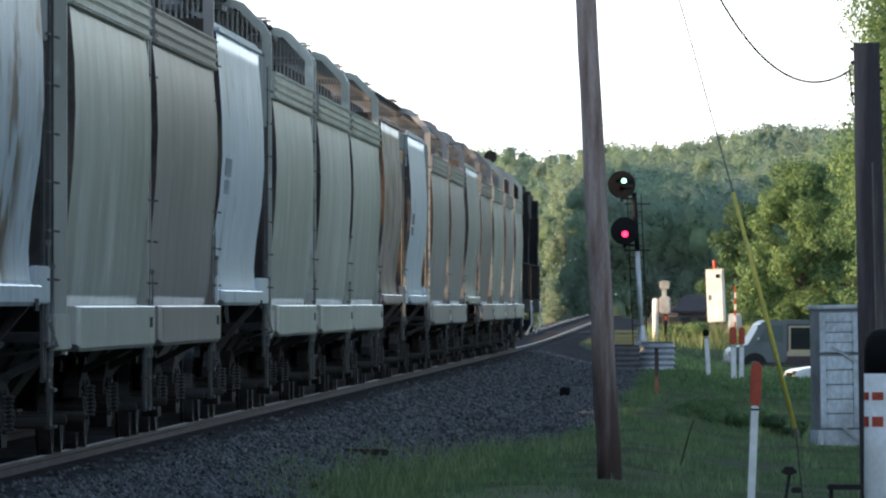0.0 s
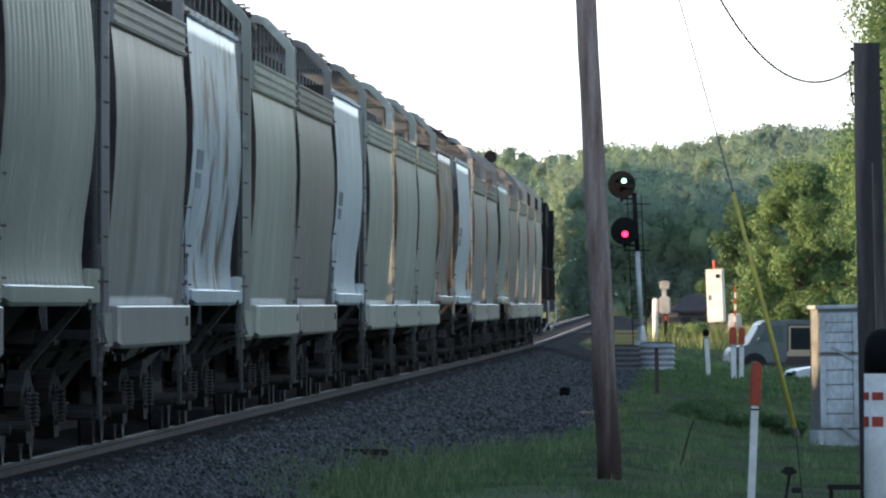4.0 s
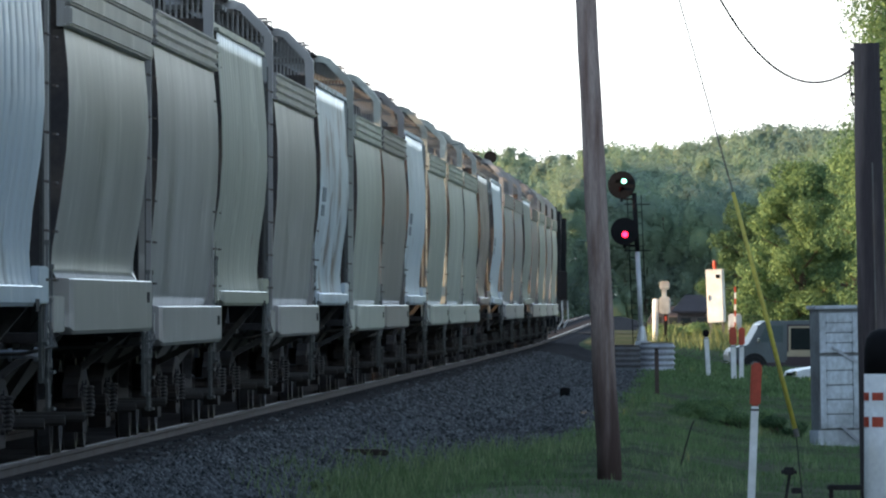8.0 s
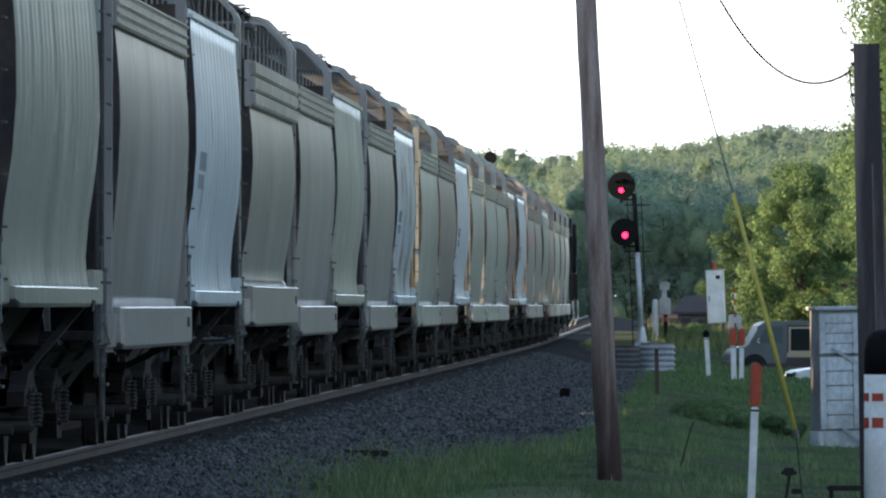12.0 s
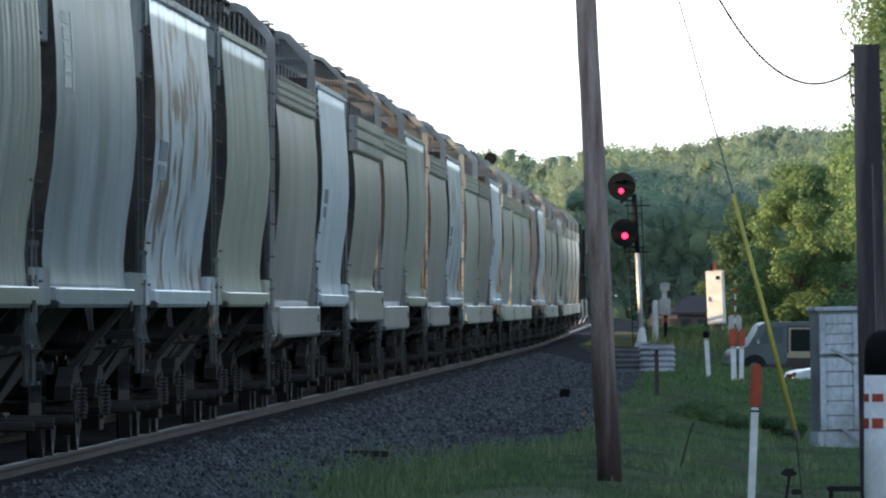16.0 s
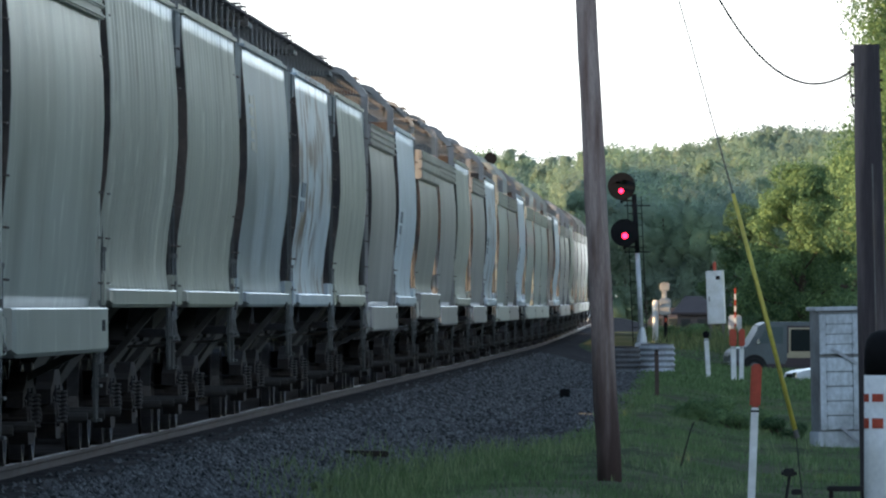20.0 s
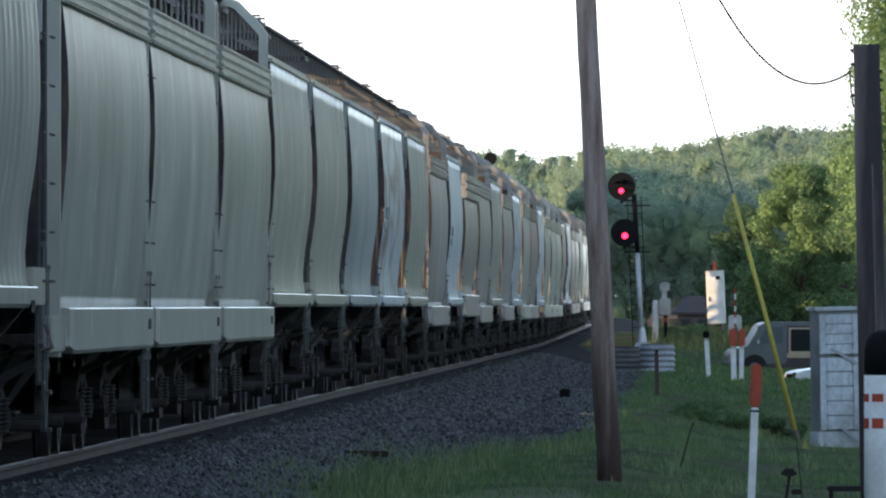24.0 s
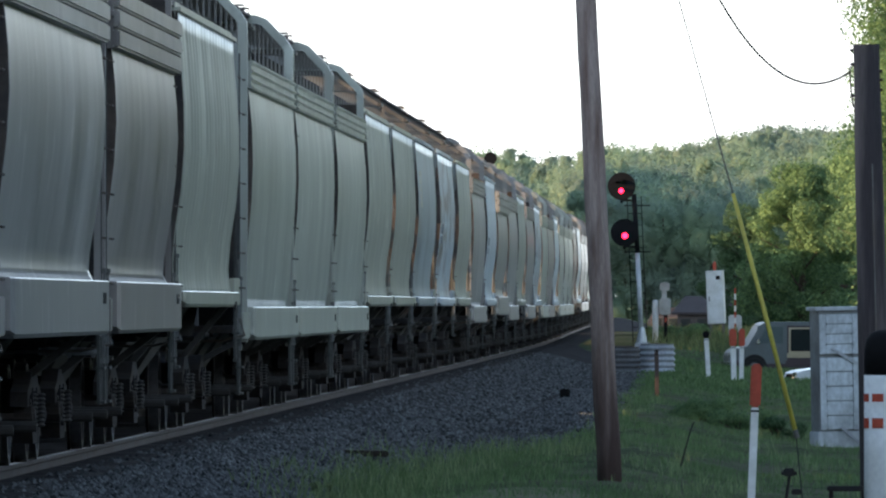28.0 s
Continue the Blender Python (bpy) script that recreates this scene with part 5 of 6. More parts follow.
def signal_head(parent, x, z, y, moving, lit_angle):
    """A round black background with openings, and an added vane of glowing roundels behind them that stands in for
    separate lamps.
    """
    r = 0.385
    holes = [(0.13, 58), (0.13, -96)] if moving else [(0.09, lit_angle)]
    bm = bmesh.new()
    edges = []
    for cx, cz, rad, n in [(0, 0, r, 40)] + [(q * math.cos(radians(a)), q * math.sin(radians(a)), 0.074 if moving else 0.088, 16) for q, a in holes]:
        ring = [bm.verts.new((cx + rad * math.cos(2 * math.pi * k / n), 0, cz + rad * math.sin(2 * math.pi * k / n))) for k in range(n)]
        edges += [bm.edges.new((ring[k], ring[(k + 1) % n])) for k in range(n)]
    bmesh.ops.triangle_fill(bm, use_beauty=True, edges=edges)
    geom = bmesh.ops.extrude_face_region(bm, geom=list(bm.faces))
    for v in geom["geom"]:
        if isinstance(v, bmesh.types.BMVert):
            v.co.y += 0.02
    bmesh.ops.recalc_face_normals(bm, faces=bm.faces)
    head = part("background_disc", bm, M_black, parent)
    head.matrix_basis = pose(x, y, z)
    part("case", lathe([(0.30, 0.09), (0.30, 0.30), (0.22, 0.36)], 20, m=Matrix.Rotation(radians(-90), 4, "X")), M_black, head)
    part("rim", tube([(r * math.cos(a), 0.01, r * math.sin(a)) for a in [2 * math.pi * k / 32 for k in range(33)]], 0.012, 6), M_black, head)
    for q, a in holes + ([(0.13, 150)] if moving else []):
        cx, cz = q * math.cos(radians(a)), q * math.sin(radians(a))
        bm = bmesh.new()
        rows = []
        for yy in (0.0, -0.20):
            rows.append([bm.verts.new((cx + 0.085 * math.cos(radians(b)), yy, cz + 0.085 * math.sin(radians(b)))) for b in range(10, 171, 16)])
        for k in range(len(rows[0]) - 1):
            bm.faces.new((rows[0][k], rows[0][k + 1], rows[1][k + 1], rows[1][k]))
        part("hood", bm, M_black, head)
    bm = tube([(0, 0.045, 0), (0, 0.065, 0)], 0.05, 10)
    for a in ((58, -166) if moving else (lit_angle,)):
        box((0.0, 0.05, -0.012), (0.13 if moving else 0.09, 0.06, 0.012), 0, bm, Matrix.Rotation(-radians(a), 4, "Y"))
    vane = part("vane", bm, M_black, parent)
    vane.matrix_basis = pose(x, y, z)
    for a, material, lab in (((58, M_green, "green glass roundel"), (-166, M_red, "red glass roundel")) if moving else ((lit_angle, M_red, "red glass roundel"),)):
        q = 0.13 if moving else 0.09
        part("roundel", lathe([(0.070 if moving else 0.084, 0.0), (0.070 if moving else 0.084, 0.006), (0.03, 0.012)], 16, m=Matrix.Translation((q * math.cos(radians(a)), 0.048, q * math.sin(radians(a)))) @ Matrix.Rotation(radians(90), 4, "X")), material, vane, lab)
    if moving:
        VANES.append((vane, x, y, z))
    return head


def block_signal():
    y = 400
    xm = 5.593
    ob = empty("block_signal", "two-headed railway block signal with black discs on a mast", "railway signal", m=pose(xm, y, 0))
    zb = 0.256
    part("mast", tube([(0.081, 0, zb), (-0.048, 0, 2.803)], 0.068, 12), M_alum, ob, "aluminium-painted lower mast", True)
    part("upper_mast", tube([(-0.048, 0, 2.803), (-0.145, 0, 4.479)], 0.07, 12), M_black, ob, smooth_shade=True)
    part("mast_base", lathe([(0.15, zb - 0.02), (0.14, zb + 0.1), (0.10, zb + 0.3), (0.075, zb + 0.42)], 14, m=Matrix.Translation((0.081, 0, 0))), M_alum, ob)
    part("pedestal", box((-0.12, -0.3, ground_z(xm, y) - 0.2), (0.32, 0.3, zb), 0.03), M_corr, ob, "concrete pedestal")
    for k in range(2):
        px, pz = ((5.094 - xm, 4.705), (5.174 - xm, 3.383))[k]
        signal_head(ob, px, pz, -0.12, k == 0, -80)
        part("head_bracket", bar([(px, 0.05, pz - 0.40), (-0.097, 0.05, pz - 0.40)], 0.05, 0.05), M_black, ob)
        part("head_stem", tube([(px, 0.05, pz - 0.30), (px, 0.05, pz - 0.48)], 0.04, 8), M_black, ob)
        part("walk_bracket", bar([(-0.419, 0.15, pz - 0.55), (0.322, 0.15, pz - 0.55)], 0.3, 0.03), M_black, ob)
    for s in (-1, 1):
        part("ladder_rail", tube([(s * 0.2 + 0.05, 0.55, zb - 0.3), (s * 0.2 - 0.14, 0.3, 4.431)], 0.014, 6), M_black, ob)
    for i in range(12):
        u = i / 12
        part("ladder_rung", tube([(-0.15 - 0.19 * u, 0.55 - 0.25 * u, zb + 0.1 + 3.9 * u), (0.25 - 0.19 * u, 0.55 - 0.25 * u, zb + 0.1 + 3.9 * u)], 0.01, 6), M_black, ob)


block_signal()


def ring_wall(x0, x1, y, zt, label, sheet):
    """A half ring of corrugated steel sheet that holds back the fill."""
    zb = ground_z((x0 + x1) / 2, y - 1) - 0.15
    cx, r = (x0 + x1) / 2, (x1 - x0) / 2
    ob = empty("retaining_ring", label, "retaining wall", "corrugated retaining rings", m=pose(cx, y, 0))
    n, waves = 28, 6
    prof = []
    for i in range(waves * 6 + 1):
        prof.append((0.03 * math.sin(2 * math.pi * i / 6), zb + (zt - zb) * i / (waves * 6)))
    bm = bmesh.new()
    rows = [[bm.verts.new(((r + d) * math.cos(math.pi + math.pi * k / n), (r + d) * 0.8 * math.sin(math.pi + math.pi * k / n), z)) for k in range(n + 1)] for d, z in prof]
    for a, b in zip(rows, rows[1:]):
        for k in range(n):
            bm.faces.new((a[k], a[k + 1], b[k + 1], b[k]))
    part("sheet", bm, sheet, ob, smooth_shade=True)
    part("fill", lathe([(r - 0.05, zb), (r - 0.05, zt - 0.06), (r * 0.5, zt + 0.02)], 24, m=Matrix.Diagonal((1, 0.8, 1, 1))), M_ballast, ob)


ring_wall(5.598, 6.576, 398.4, 0.213, "half ring of galvanised corrugated steel round the signal base", M_corr)
ring_wall(4.534, 5.724, 399.7, 0.130, "low half ring of dull dark corrugated steel holding fill", M_dullcorr)


def instrument_case():
    y, x0, x1 = 525, 9.965, 10.599
    zb, zt = 0.622, 2.568
    xm, w = (x0 + x1) / 2, (x1 - x0) / 2
    z0 = ground_z(xm, y)
    ob = empty("instrument_case", "white steel instrument case on short legs by the crossing", "cabinet", m=pose(xm, y, z0, 0, -2.4, -8))
    body = part("body", box((-w, -0.25, zb - z0), (w, 0.3, zt - z0), 0.02), M_white, ob)
    part("door", box((-w + 0.03, -0.275, zb - z0 + 0.04), (w - 0.03, -0.252, zt - z0 - 0.04), 0.008), M_white, ob)
    part("handle", box((-w + 0.08, -0.31, (zb + zt) / 2 - z0 - 0.15), (-w + 0.12, -0.276, (zb + zt) / 2 - z0 + 0.05), 0.008), M_galv, ob)
    part("badge", box((w - 0.26, -0.285, zt - z0 - 0.30), (w - 0.10, -0.276, zt - z0 - 0.16), 0.004), M_black, ob)
    part("top_lid", box((-w - 0.02, -0.28, zt - z0), (w + 0.02, 0.33, zt - z0 + 0.04), 0.01), M_white, ob)
    part("top_lamp", lathe([(0.05, zt - z0 + 0.04), (0.07, zt - z0 + 0.1), (0.07, zt - z0 + 0.3), (0.03, zt - z0 + 0.38)], 10), M_orange, ob)
    for s in (-1, 1):
        for q in (-0.18, 0.22):
            part("leg", box((s * (w - 0.08) - 0.03, q - 0.03, -0.1), (s * (w - 0.08) + 0.03, q + 0.03, zb - z0), 0.005), M_galv, ob)


instrument_case()


def crossing_mast():
    y, x = 515, 7.803
    z0 = ground_z(x, y)
    ob = empty("crossing_mechanism", "white crossing-gate post with mechanism boxes and counterweight", "crossing gate", m=pose(x, y, z0))
    zt = 1.445 - z0
    part("post", lathe([(0.11, 0), (0.11, zt), (0.06, zt + 0.06)], 14), M_white, ob, smooth_shade=True)
    part("post_base", box((-0.25, -0.25, -0.1), (0.25, 0.25, 0.12), 0.03), M_corr, ob)
    bx = 0.353
    part("mechanism_box", box((bx - 0.22, -0.3, 0.946 - z0), (bx + 0.2, 0.15, 1.569 - z0), 0.05), M_mech, ob)
    part("neck", box((bx - 0.12, -0.2, 1.528 - z0), (bx + 0.06, 0.05, 1.943 - z0), 0.03), M_mech, ob)
    part("bell_box", box((bx - 0.20, -0.25, 1.839 - z0), (bx + 0.17, 0.1, 2.150 - z0), 0.04), M_mech, ob)
    part("box_post", tube([(bx + 0.02, 0, -0.1), (bx + 0.02, 0, 1.029 - z0)], 0.07, 10), M_black, ob)
    part("reflector", box((bx - 0.02, -0.1, 0.697 - z0), (bx + 0.06, -0.06, 0.863 - z0), 0.01), M_orange, ob)


crossing_mast()


def crossing_gate():
    y, x = 535, 11.146
    z0 = ground_z(x, y)
    ob = empty("crossing_gate", "raised crossing gate arm striped red and white", "crossing gate", m=pose(x, y, z0))
    top = 1.967 - z0
    n = 9
    for i in range(n):
        part("stripe", box((-0.035, -0.03, top * i / n), (0.035, 0.03, top * (i + 1) / n), 0.004), M_white if i % 2 else M_orange, ob)
    part("gate_stand", box((-0.25, 0.05, -0.1), (0.25, 0.45, 1.0), 0.05), M_alum, ob)


crossing_gate()


# ---- vehicles ----
def slab(outline, y0, y1, bevel=0.0):
    """An (x, z) outline extruded along y."""
    bm = bmesh.new()
    a = [bm.verts.new((x, y0, z)) for x, z in outline]
    b = [bm.verts.new((x, y1, z)) for x, z in outline]
    n = len(outline)
    for k in range(n):
        bm.faces.new((a[k], a[(k + 1) % n], b[(k + 1) % n], b[k]))
    bm.faces.new(a[::-1])
    bm.faces.new(b)
    bmesh.ops.recalc_face_normals(bm, faces=bm.faces)
    if bevel:
        bmesh.ops.bevel(bm, geom=[e for e in bm.edges], offset=bevel, segments=2, affect="EDGES")
    return bm


M_van = mat("grey_green_van_paint", (0.10, 0.125, 0.13), 0.4, second=(0.08, 0.095, 0.10), scale=1, fine=14, var=0.12, bump=0.03, spec=0.5)
M_tanpaint = mat("tan_van_stripe", (0.45, 0.38, 0.26), 0.45, scale=1, fine=14, var=0.12, bump=0.03)
M_maroon = mat("dark_maroon_paint", (0.035, 0.02, 0.028), 0.4, scale=1, fine=14, var=0.12, bump=0.03, spec=0.5)
M_carwhite = mat("pale_car_paint", (0.6, 0.64, 0.66), 0.3, scale=1, fine=14, var=0.1, bump=0.02, spec=0.6)
M_glass = mat("dark_window_glass", (0.02, 0.025, 0.027), 0.08, scale=1, fine=10, var=0.1, bump=0.0, spec=0.6)
# paler glass, with the sky's reflection put into its base colour
M_screen = mat("sky_lit_windscreen", (0.10, 0.13, 0.13), 0.06, scale=1, fine=10, var=0.1, bump=0.0, spec=0.9)
M_tyre = mat("tyre_rubber", (0.02, 0.02, 0.02), 0.85, scale=4, fine=30)
M_chrome = mat("chrome", (0.6, 0.6, 0.6), 0.2, 0.9, scale=4, fine=20, var=0.1, bump=0.0)


def road_wheel(parent, x, y):
    w = part("wheel", lathe([(0.2, -0.1), (0.34, -0.1), (0.36, -0.06), (0.36, 0.06), (0.34, 0.1), (0.2, 0.1)], 24, m=Matrix.Translation((x, y, 0.36)) @ Matrix.Rotation(radians(90), 4, "X")), M_tyre, parent)
    part("hubcap", lathe([(0.2, 0.0), (0.19, 0.03), (0.08, 0.05)], 16, m=Matrix.Translation((x, y - 0.10, 0.36)) @ Matrix.Rotation(radians(90), 4, "X")), M_galv, w)


def van():
    y, x0 = 490, 10.04
    z0 = -1.247
    ob = empty("parked_van", "old grey-green passenger van with tan and maroon side panels", "van", m=pose(x0, y, z0, 0, 0, 6))
    body = [(0.0, 0.45), (0.0, 0.85), (0.12, 1.02), (0.62, 1.12), (1.05, 1.86), (1.25, 1.97), (4.8, 1.99), (5.0, 1.85), (5.05, 0.45), (4.4, 0.35), (0.9, 0.35)]
    part("body", slab(body, 0.0, 1.95, 0.04), M_van, ob)
    part("windscreen", slab([(0.66, 1.14), (0.72, 1.13), (1.12, 1.84), (1.06, 1.86)], 0.12, 1.83), M_screen, ob)
    d = part("front_door", box((0.95, -0.02, 0.5), (1.95, 0.02, 1.82), 0.01), M_van, ob)
    part("door_window", slab([(0.98, 1.22), (1.85, 1.22), (1.85, 1.80), (1.25, 1.80)], -0.03, -0.021), M_screen, d)
    part("door_mirror", box((0.92, -0.2, 1.2), (1.02, -0.03, 1.38), 0.02), M_chrome, d)
    part("side_panel", box((2.0, -0.018, 0.885), (4.9, 0.01, 1.84), 0.005), M_maroon, ob, "dark maroon upper side panel")
    part("tan_band", box((2.0, -0.022, 0.72), (4.95, 0.008, 0.88), 0.005), M_tanpaint, ob, "tan side band")
    part("lower_panel", box((2.0, -0.016, 0.40), (4.95, 0.01, 0.715), 0.005), M_maroon, ob, "dark maroon lower side panel")
    w = part("side_window", box((2.12, -0.034, 0.95), (3.3, -0.024, 1.72), 0.02), M_glass, ob)
    part("window_trim", box((2.05, -0.026, 0.86), (3.38, -0.022, 1.78), 0.01), M_tanpaint, w)
    part("side_window", box((3.6, -0.034, 0.95), (4.6, -0.024, 1.72), 0.02), M_glass, ob)
    part("window_post", box((1.36, -0.036, 1.20), (1.42, -0.031, 1.80), 0.004), M_van, d)
    part("lower_skirt", box((0.0, -0.015, 0.34), (2.0, 0.01, 0.60), 0.005), M_maroon, ob, "dark lower side skirt")
    part("bumper", box((-0.1, -0.02, 0.4), (0.08, 1.97, 0.58), 0.03), M_chrome, ob)
    part("headlamp", box((-0.02, 0.1, 0.72), (0.03, 0.35, 0.90), 0.02), M_chrome, ob)
    for x in (0.85, 4.1):
        # a flat black disc in place of the shaded wheel well
        part("wheel_well_shade", lathe([(0.44, 0.0), (0.44, 0.02)], 24, m=Matrix.Translation((x, -0.01, 0.40)) @ Matrix.Rotation(radians(90), 4, "X")), M_tyre, ob)
        road_wheel(ob, x, 0.03)
        road_wheel(ob, x, 1.90)


van()


def sedan():
    y, x0 = 425, 10.70
    z0 = -1.403
    ob = empty("parked_car", "pale blue-white sedan parked behind the timber cabinet", "car", m=pose(x0, y, z0, 0, 0, 12))
    body = [(0.0, 0.32), (0.0, 0.62), (0.15, 0.72), (1.15, 0.86), (1.25, 0.9), (1.95, 1.34), (3.2, 1.36), (3.9, 0.95), (4.5, 0.9), (4.6, 0.4), (4.4, 0.28), (0.3, 0.26)]
    part("body", slab(body, 0.0, 1.7, 0.05), M_carwhite, ob)
    part("windscreen", slab([(1.27, 0.93), (1.32, 0.91), (1.98, 1.31), (1.93, 1.33)], 0.1, 1.6), M_screen, ob)
    part("side_window", slab([(1.6, 0.95), (3.5, 0.95), (3.1, 1.28), (2.0, 1.28)], -0.012, -0.004), M_glass, ob)
    part("headlamp", box((-0.02, 0.05, 0.52), (0.06, 0.42, 0.68), 0.02), M_chrome, ob)
    part("grille", box((-0.03, 0.5, 0.42), (0.02, 1.2, 0.62), 0.02), M_black, ob)
    part("bumper", box((-0.08, 0.0, 0.30), (0.05, 1.7, 0.46), 0.03), M_black, ob)
    for x in (0.85, 3.6):
        road_wheel(ob, x, 0.03)
        road_wheel(ob, x, 1.67)


sedan()


# ---- far things ----
M_roof = mat("brown_shingles", (0.042, 0.036, 0.04), 0.9, scale=1, fine=8, var=0.3)
M_siding = mat("faded_siding", (0.07, 0.06, 0.06), 0.8, scale=1, fine=8, var=0.2)


def far_house(x, y, w, eave, ridge, d, label):
    z0 = -1.5
    ob = empty("house", label, "house", m=pose(x, y, z0, 0, 0, -14))
    part("wall", box((-w / 2, 0, 0), (w / 2, d, eave), 0.02), M_siding, ob)
    part("roof", prism([(-0.4, eave - 0.15), (d / 2, ridge), (d + 0.4, eave - 0.15), (d + 0.4, eave), (d / 2, ridge + 0.15), (-0.4, eave)], -w / 2 - 0.3, w / 2 + 0.3), M_roof, ob)
    for i in range(3):
        win = part("window", box((-w / 2 + w * (i + 0.5) / 3 - 0.4, -0.03, 0.9), (-w / 2 + w * (i + 0.5) / 3 + 0.4, 0.02, 2.0), 0.02), M_siding, ob)
        part("pane", box((-w / 2 + w * (i + 0.5) / 3 - 0.32, -0.045, 0.98), (-w / 2 + w * (i + 0.5) / 3 + 0.32, -0.031, 1.92), 0), M_glass, win)


far_house(16.65, 900, 3.3, 2.35, 3.25, 7.0, "low brown-roofed house beyond the road crossing")
far_house(15.291, 930, 3.4, 1.0, 2.5, 6.0, "small dark-roofed shed beside the house beyond the crossing")


def road():
    ys = (590, 598)
    verts, faces = [], []
    for i in range(60):
        o = -60 + 2.1 * i
        for y in ys:
            yy = y + 0.10 * o
            x = track_x(594) + o
            verts.append((x, yy, max(ground_z(x, yy), track_z(yy) - 0.10 if abs(o) < 4 else -9) + 0.03))
    for i in range(59):
        faces.append((2 * i, 2 * i + 2, 2 * i + 3, 2 * i + 1))
    M_asphalt = mat("asphalt", (0.11, 0.105, 0.10), 0.85, scale=0.6, fine=10, var=0.3, spec=0.0)
    tagged(new("road", pydata("road", verts, faces, M_asphalt)), "narrow asphalt road crossing the track", "road", kind="structure")


road()


def far_signal():
    y, x = 640, 2.166
    ob = empty("far_signal", "tall far railway signal with a round dark disc", "railway signal", m=pose(x, y, 0))
    zc = 8.000
    part("mast", tube([(0, 0.1, ground_z(x, y)), (0, 0.1, zc)], 0.07, 8), M_black, ob)
    part("disc", lathe([(0.29, 0.0), (0.29, 0.03)], 24, m=Matrix.Translation((0, 0, zc)) @ Matrix.Rotation(radians(90), 4, "X")), M_black, ob)


far_signal()


def bare_earth():
    """A trodden pale patch in the grass by the pole, 2 cm proud of the soil sheet."""
    rng = random.Random(9)
    M_dirt = mat("pale_dry_soil", (0.19, 0.18, 0.135), 0.95, second=(0.14, 0.15, 0.09), scale=0.9, fine=9, var=0.4, bump=0.5, spec=0.0)
    cx, cy, n = 0.85, 140.0, 36
    verts, faces = [(cx, cy, ground_z(cx, cy) + 0.012)], []
    for ring in (0.5, 1.0):
        for k in range(n):
            a = 2 * math.pi * k / n
            f = ring * (1 + (0.28 * noise.noise((math.cos(a) * 2, math.sin(a) * 2, 4.0)) if ring == 1.0 else 0))
            x, y = cx + 1.1 * f * math.cos(a), cy + 10 * f * math.sin(a)
            verts.append((x, y, ground_z(x, y) + (0.012 if ring < 1 else -0.02)))
    for k in range(n):
        faces.append((0, 1 + k, 1 + (k + 1) % n))
        faces.append((1 + k, 1 + n + k, 1 + n + (k + 1) % n, 1 + (k + 1) % n))
    tagged(new("bare_earth", pydata("bare_earth", verts, faces, M_dirt, True)), "pale trodden earth in the grass by the pole", "ground", kind="structure")


bare_earth()


def clutter():
    x, y = 2.516, 289
    tagged(part("junction_box", box((x - 0.11, y - 0.1, ground_z(x, y) - 0.03), (x + 0.1, y + 0.1, ground_z(x, y) + 0.21), 0.02), M_black), "small black junction box on the ballast edge", "junction box")
    x, y = -0.928, 160
    zz = -0.215 - 0.285 * (x - track_x(y) - 1.75) / 1.15
    tagged(part("scrap_timber", box((-0.26, -0.5, -0.02), (0.26, 0.5, 0.05), 0.015, m=pose(x, y, zz + 0.03, 0, 1, 6)), M_tie), "dark scrap of timber lying on the ballast", "timber")
    x, y = 2.876, 172
    st = tagged(part("iron_rod", tube([(x, y, ground_z(x, y) - 0.1), (3.036, y, -0.219), (3.077, y, -0.115)], 0.011, 6), M_steel), "thin leaning iron rod stuck in the grass", "rod")
    x, y = 3.374, 140
    ob = empty("anchor_rod", "rusty anchor rod with a clamp head in the grass", "anchor rod", m=pose(x, y, ground_z(x, y)))
    part("rod", tube([(0, 0, -0.1), (0.090, 0, -0.361 - ground_z(x, y))], 0.016, 8), M_steel, ob)
    zz = -0.361 - ground_z(x, y)
    part("clamp", box((0.023, -0.04, zz - 0.03), (0.135, 0.04, zz + 0.05), 0.012), M_steel, ob)
    part("nut", tube([(0.000, 0, zz), (0.158, 0, zz)], 0.018, 6), M_steel, ob)
    x, y = 3.924, 136
    g = ground_z(x, y)
    ob = empty("steel_bracket", "dark steel bracket bolted low on the pole", "bracket", m=pose(x, y, g))
    zz = -0.456 - g
    part("plate", box((-0.2, -0.1, zz - 0.03), (0.22, 0.1, zz + 0.02), 0.01), M_steel, ob)
    for s in (-0.16, 0.16):
        part("leg", box((s - 0.02, -0.05, -0.1), (s + 0.02, 0.05, zz - 0.03), 0.004), M_steel, ob)


clutter()


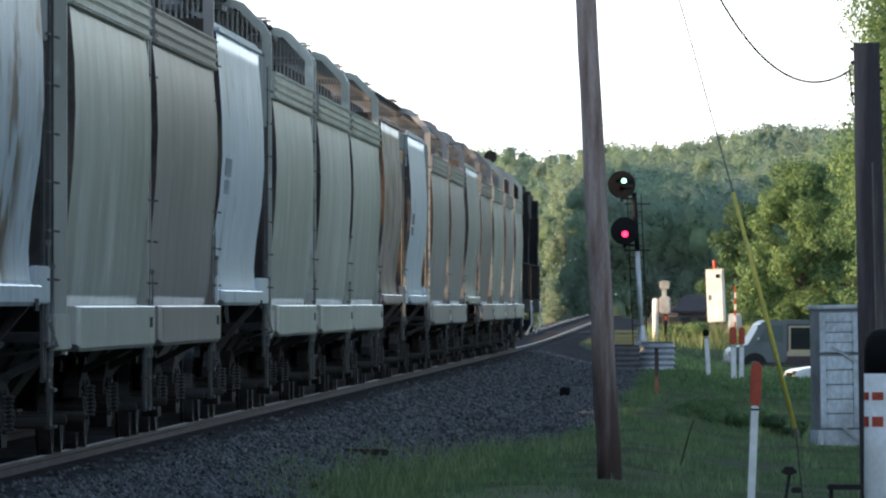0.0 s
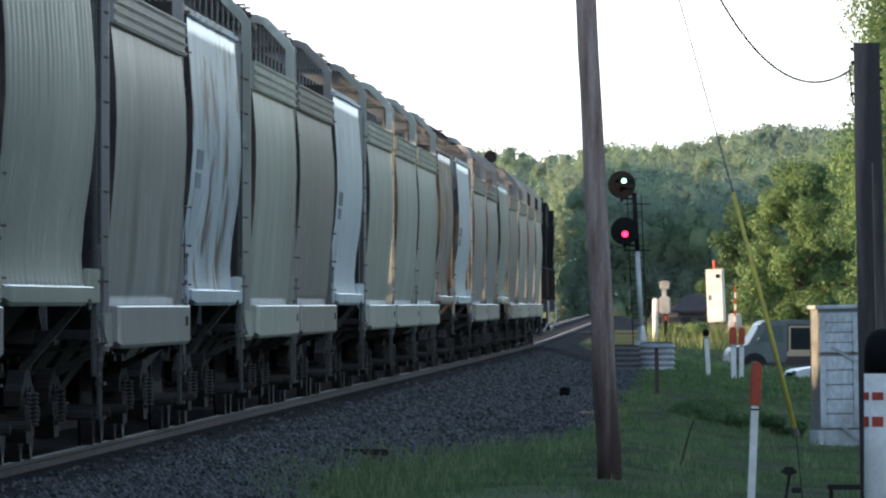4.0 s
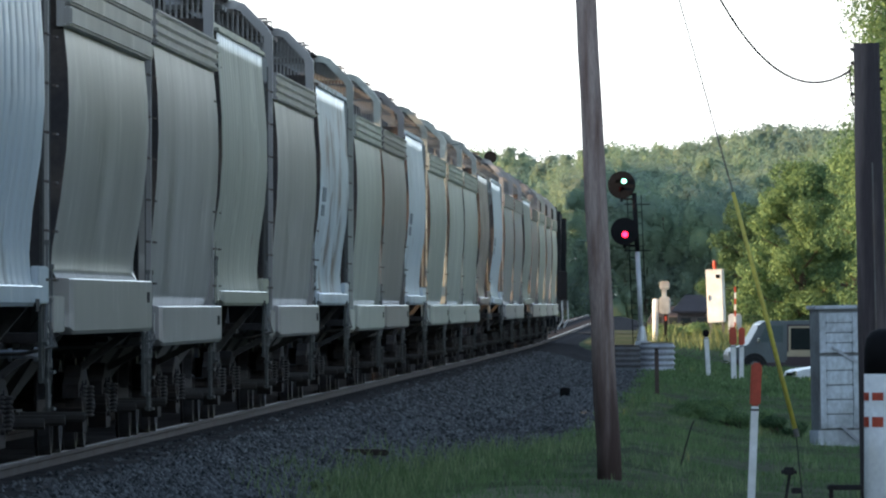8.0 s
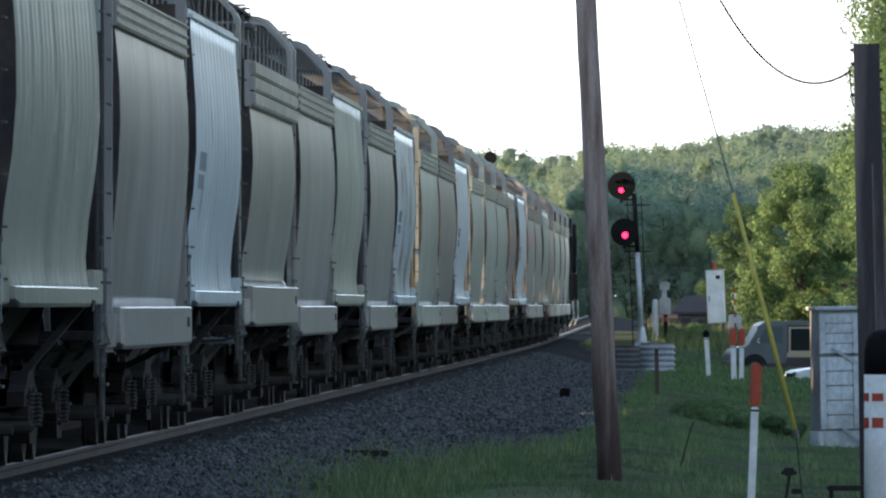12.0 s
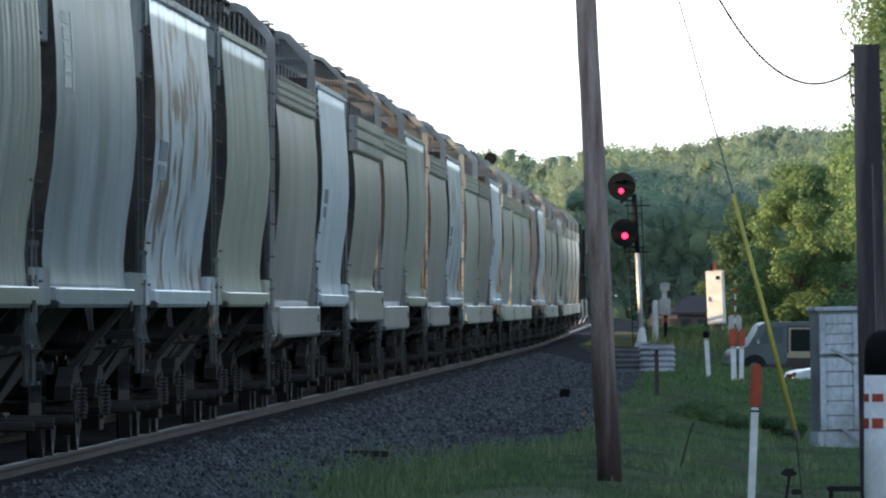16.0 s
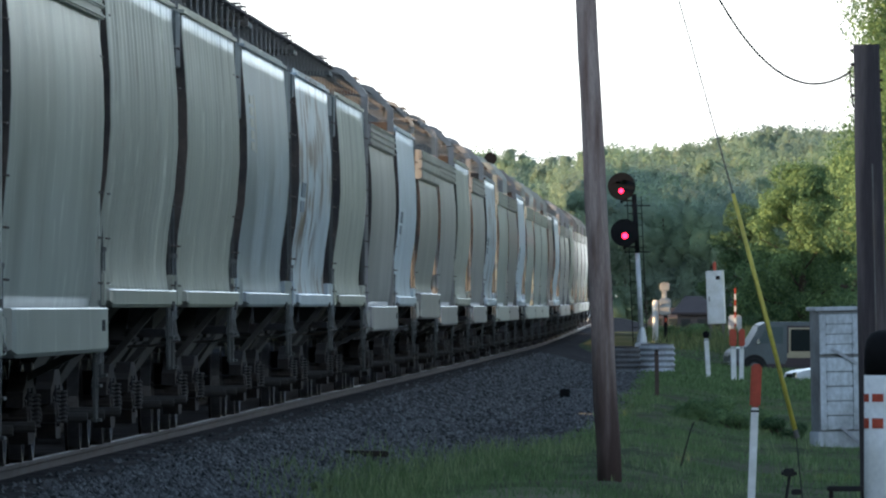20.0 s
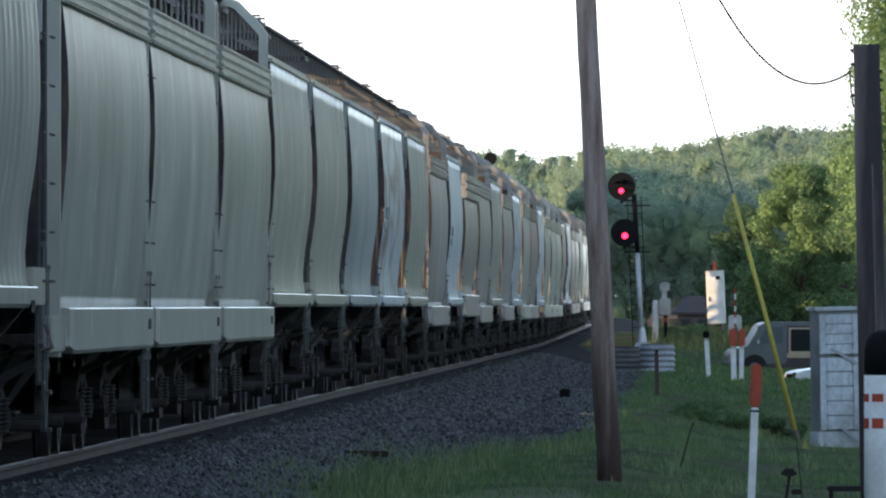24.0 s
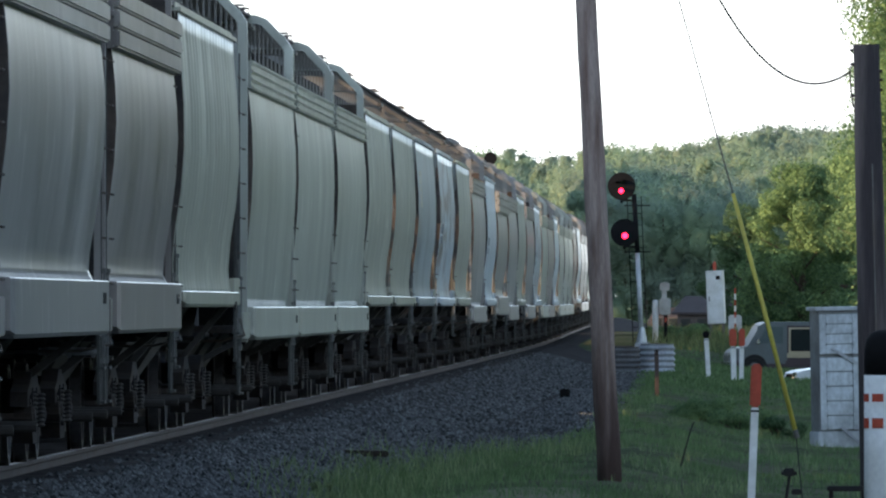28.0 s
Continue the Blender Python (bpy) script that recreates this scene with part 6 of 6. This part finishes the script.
def bush(x, y, r, h, leaves, size, material, label, seed):
    rnd = random.Random(seed)
    base = ground_z(x, y)
    clumps = [(rnd.uniform(-r, r), rnd.uniform(-r, r), h * rnd.uniform(0.0, 0.6), r * rnd.uniform(0.28, 0.45)) for i in range(16)]
    ob = empty("bush", label, "bush", m=pose(x, y, base))
    bm = bmesh.new()
    for c in clumps:
        tube([(c[0] * 0.2, c[1] * 0.2, -0.05), (c[0], c[1], c[2])], [0.02, 0.008], 5, bm)
    part("stem", bm, M_bark, ob)
    put("leaves", leaf_cloud("leaves", clumps, leaves, size, material, seed), ob)


bush(4.45, 246, 0.55, 0.56, 11000, 0.019, M_leaf, "low dark weedy bush on the bank", 61)
bush(5.10, 240, 0.5, 0.45, 8000, 0.019, M_leaf, "low dark weedy bush on the bank", 62)
bush(-1.12, 132, 0.13, 0.26, 900, 0.022, M_tuft, "bright green leafy weed at the edge of the ballast", 66)
bush(5.570, 230, 0.30, 0.50, 2600, 0.024, M_leaf_dark, "leafy weeds growing beside the timber cabinet", 63)
bush(8.856, 522, 0.9, 0.9, 2500, 0.07, M_leaf, "sunny bush by the road crossing", 64)
bush(9.560, 526, 0.8, 0.75, 2500, 0.07, M_leaf, "sunny bush by the road crossing", 65)


# ---- what moves ----
def motions():
    for car, y0 in train:
        rows = []
        for t in range(29):
            y = y0 + SPEED * t
            turn = -math.degrees(math.atan2(track_x(y + 5) - track_x(y - 5), 10.0))
            rows.append((float(t), pose(track_x(y), y, track_z(y), 0, 0, turn)))
        walk(car, rows)
    # wheels roll forward without slipping, 0.415 m from axle to rail
    rate = math.degrees(SPEED / 0.415)
    steps = math.ceil(28 * rate / 84)
    for wheelset, u in WHEELS:
        walk(wheelset, [(28.0 * i / steps, pose(0, u, 0.42, -((28.0 * i / steps * rate) % 360), 0, 0)) for i in range(steps + 1)])
    # the upper signal drops from green to red as the engines pass, by its added vane
    for vane, x, y, z in VANES:
        walk(vane, [(t, pose(x, y, z, 0, a, 0)) for t, a in ((0.0, 0), (9.3, 0), (9.55, -35), (9.8, -70), (28.0, -70))])


motions()
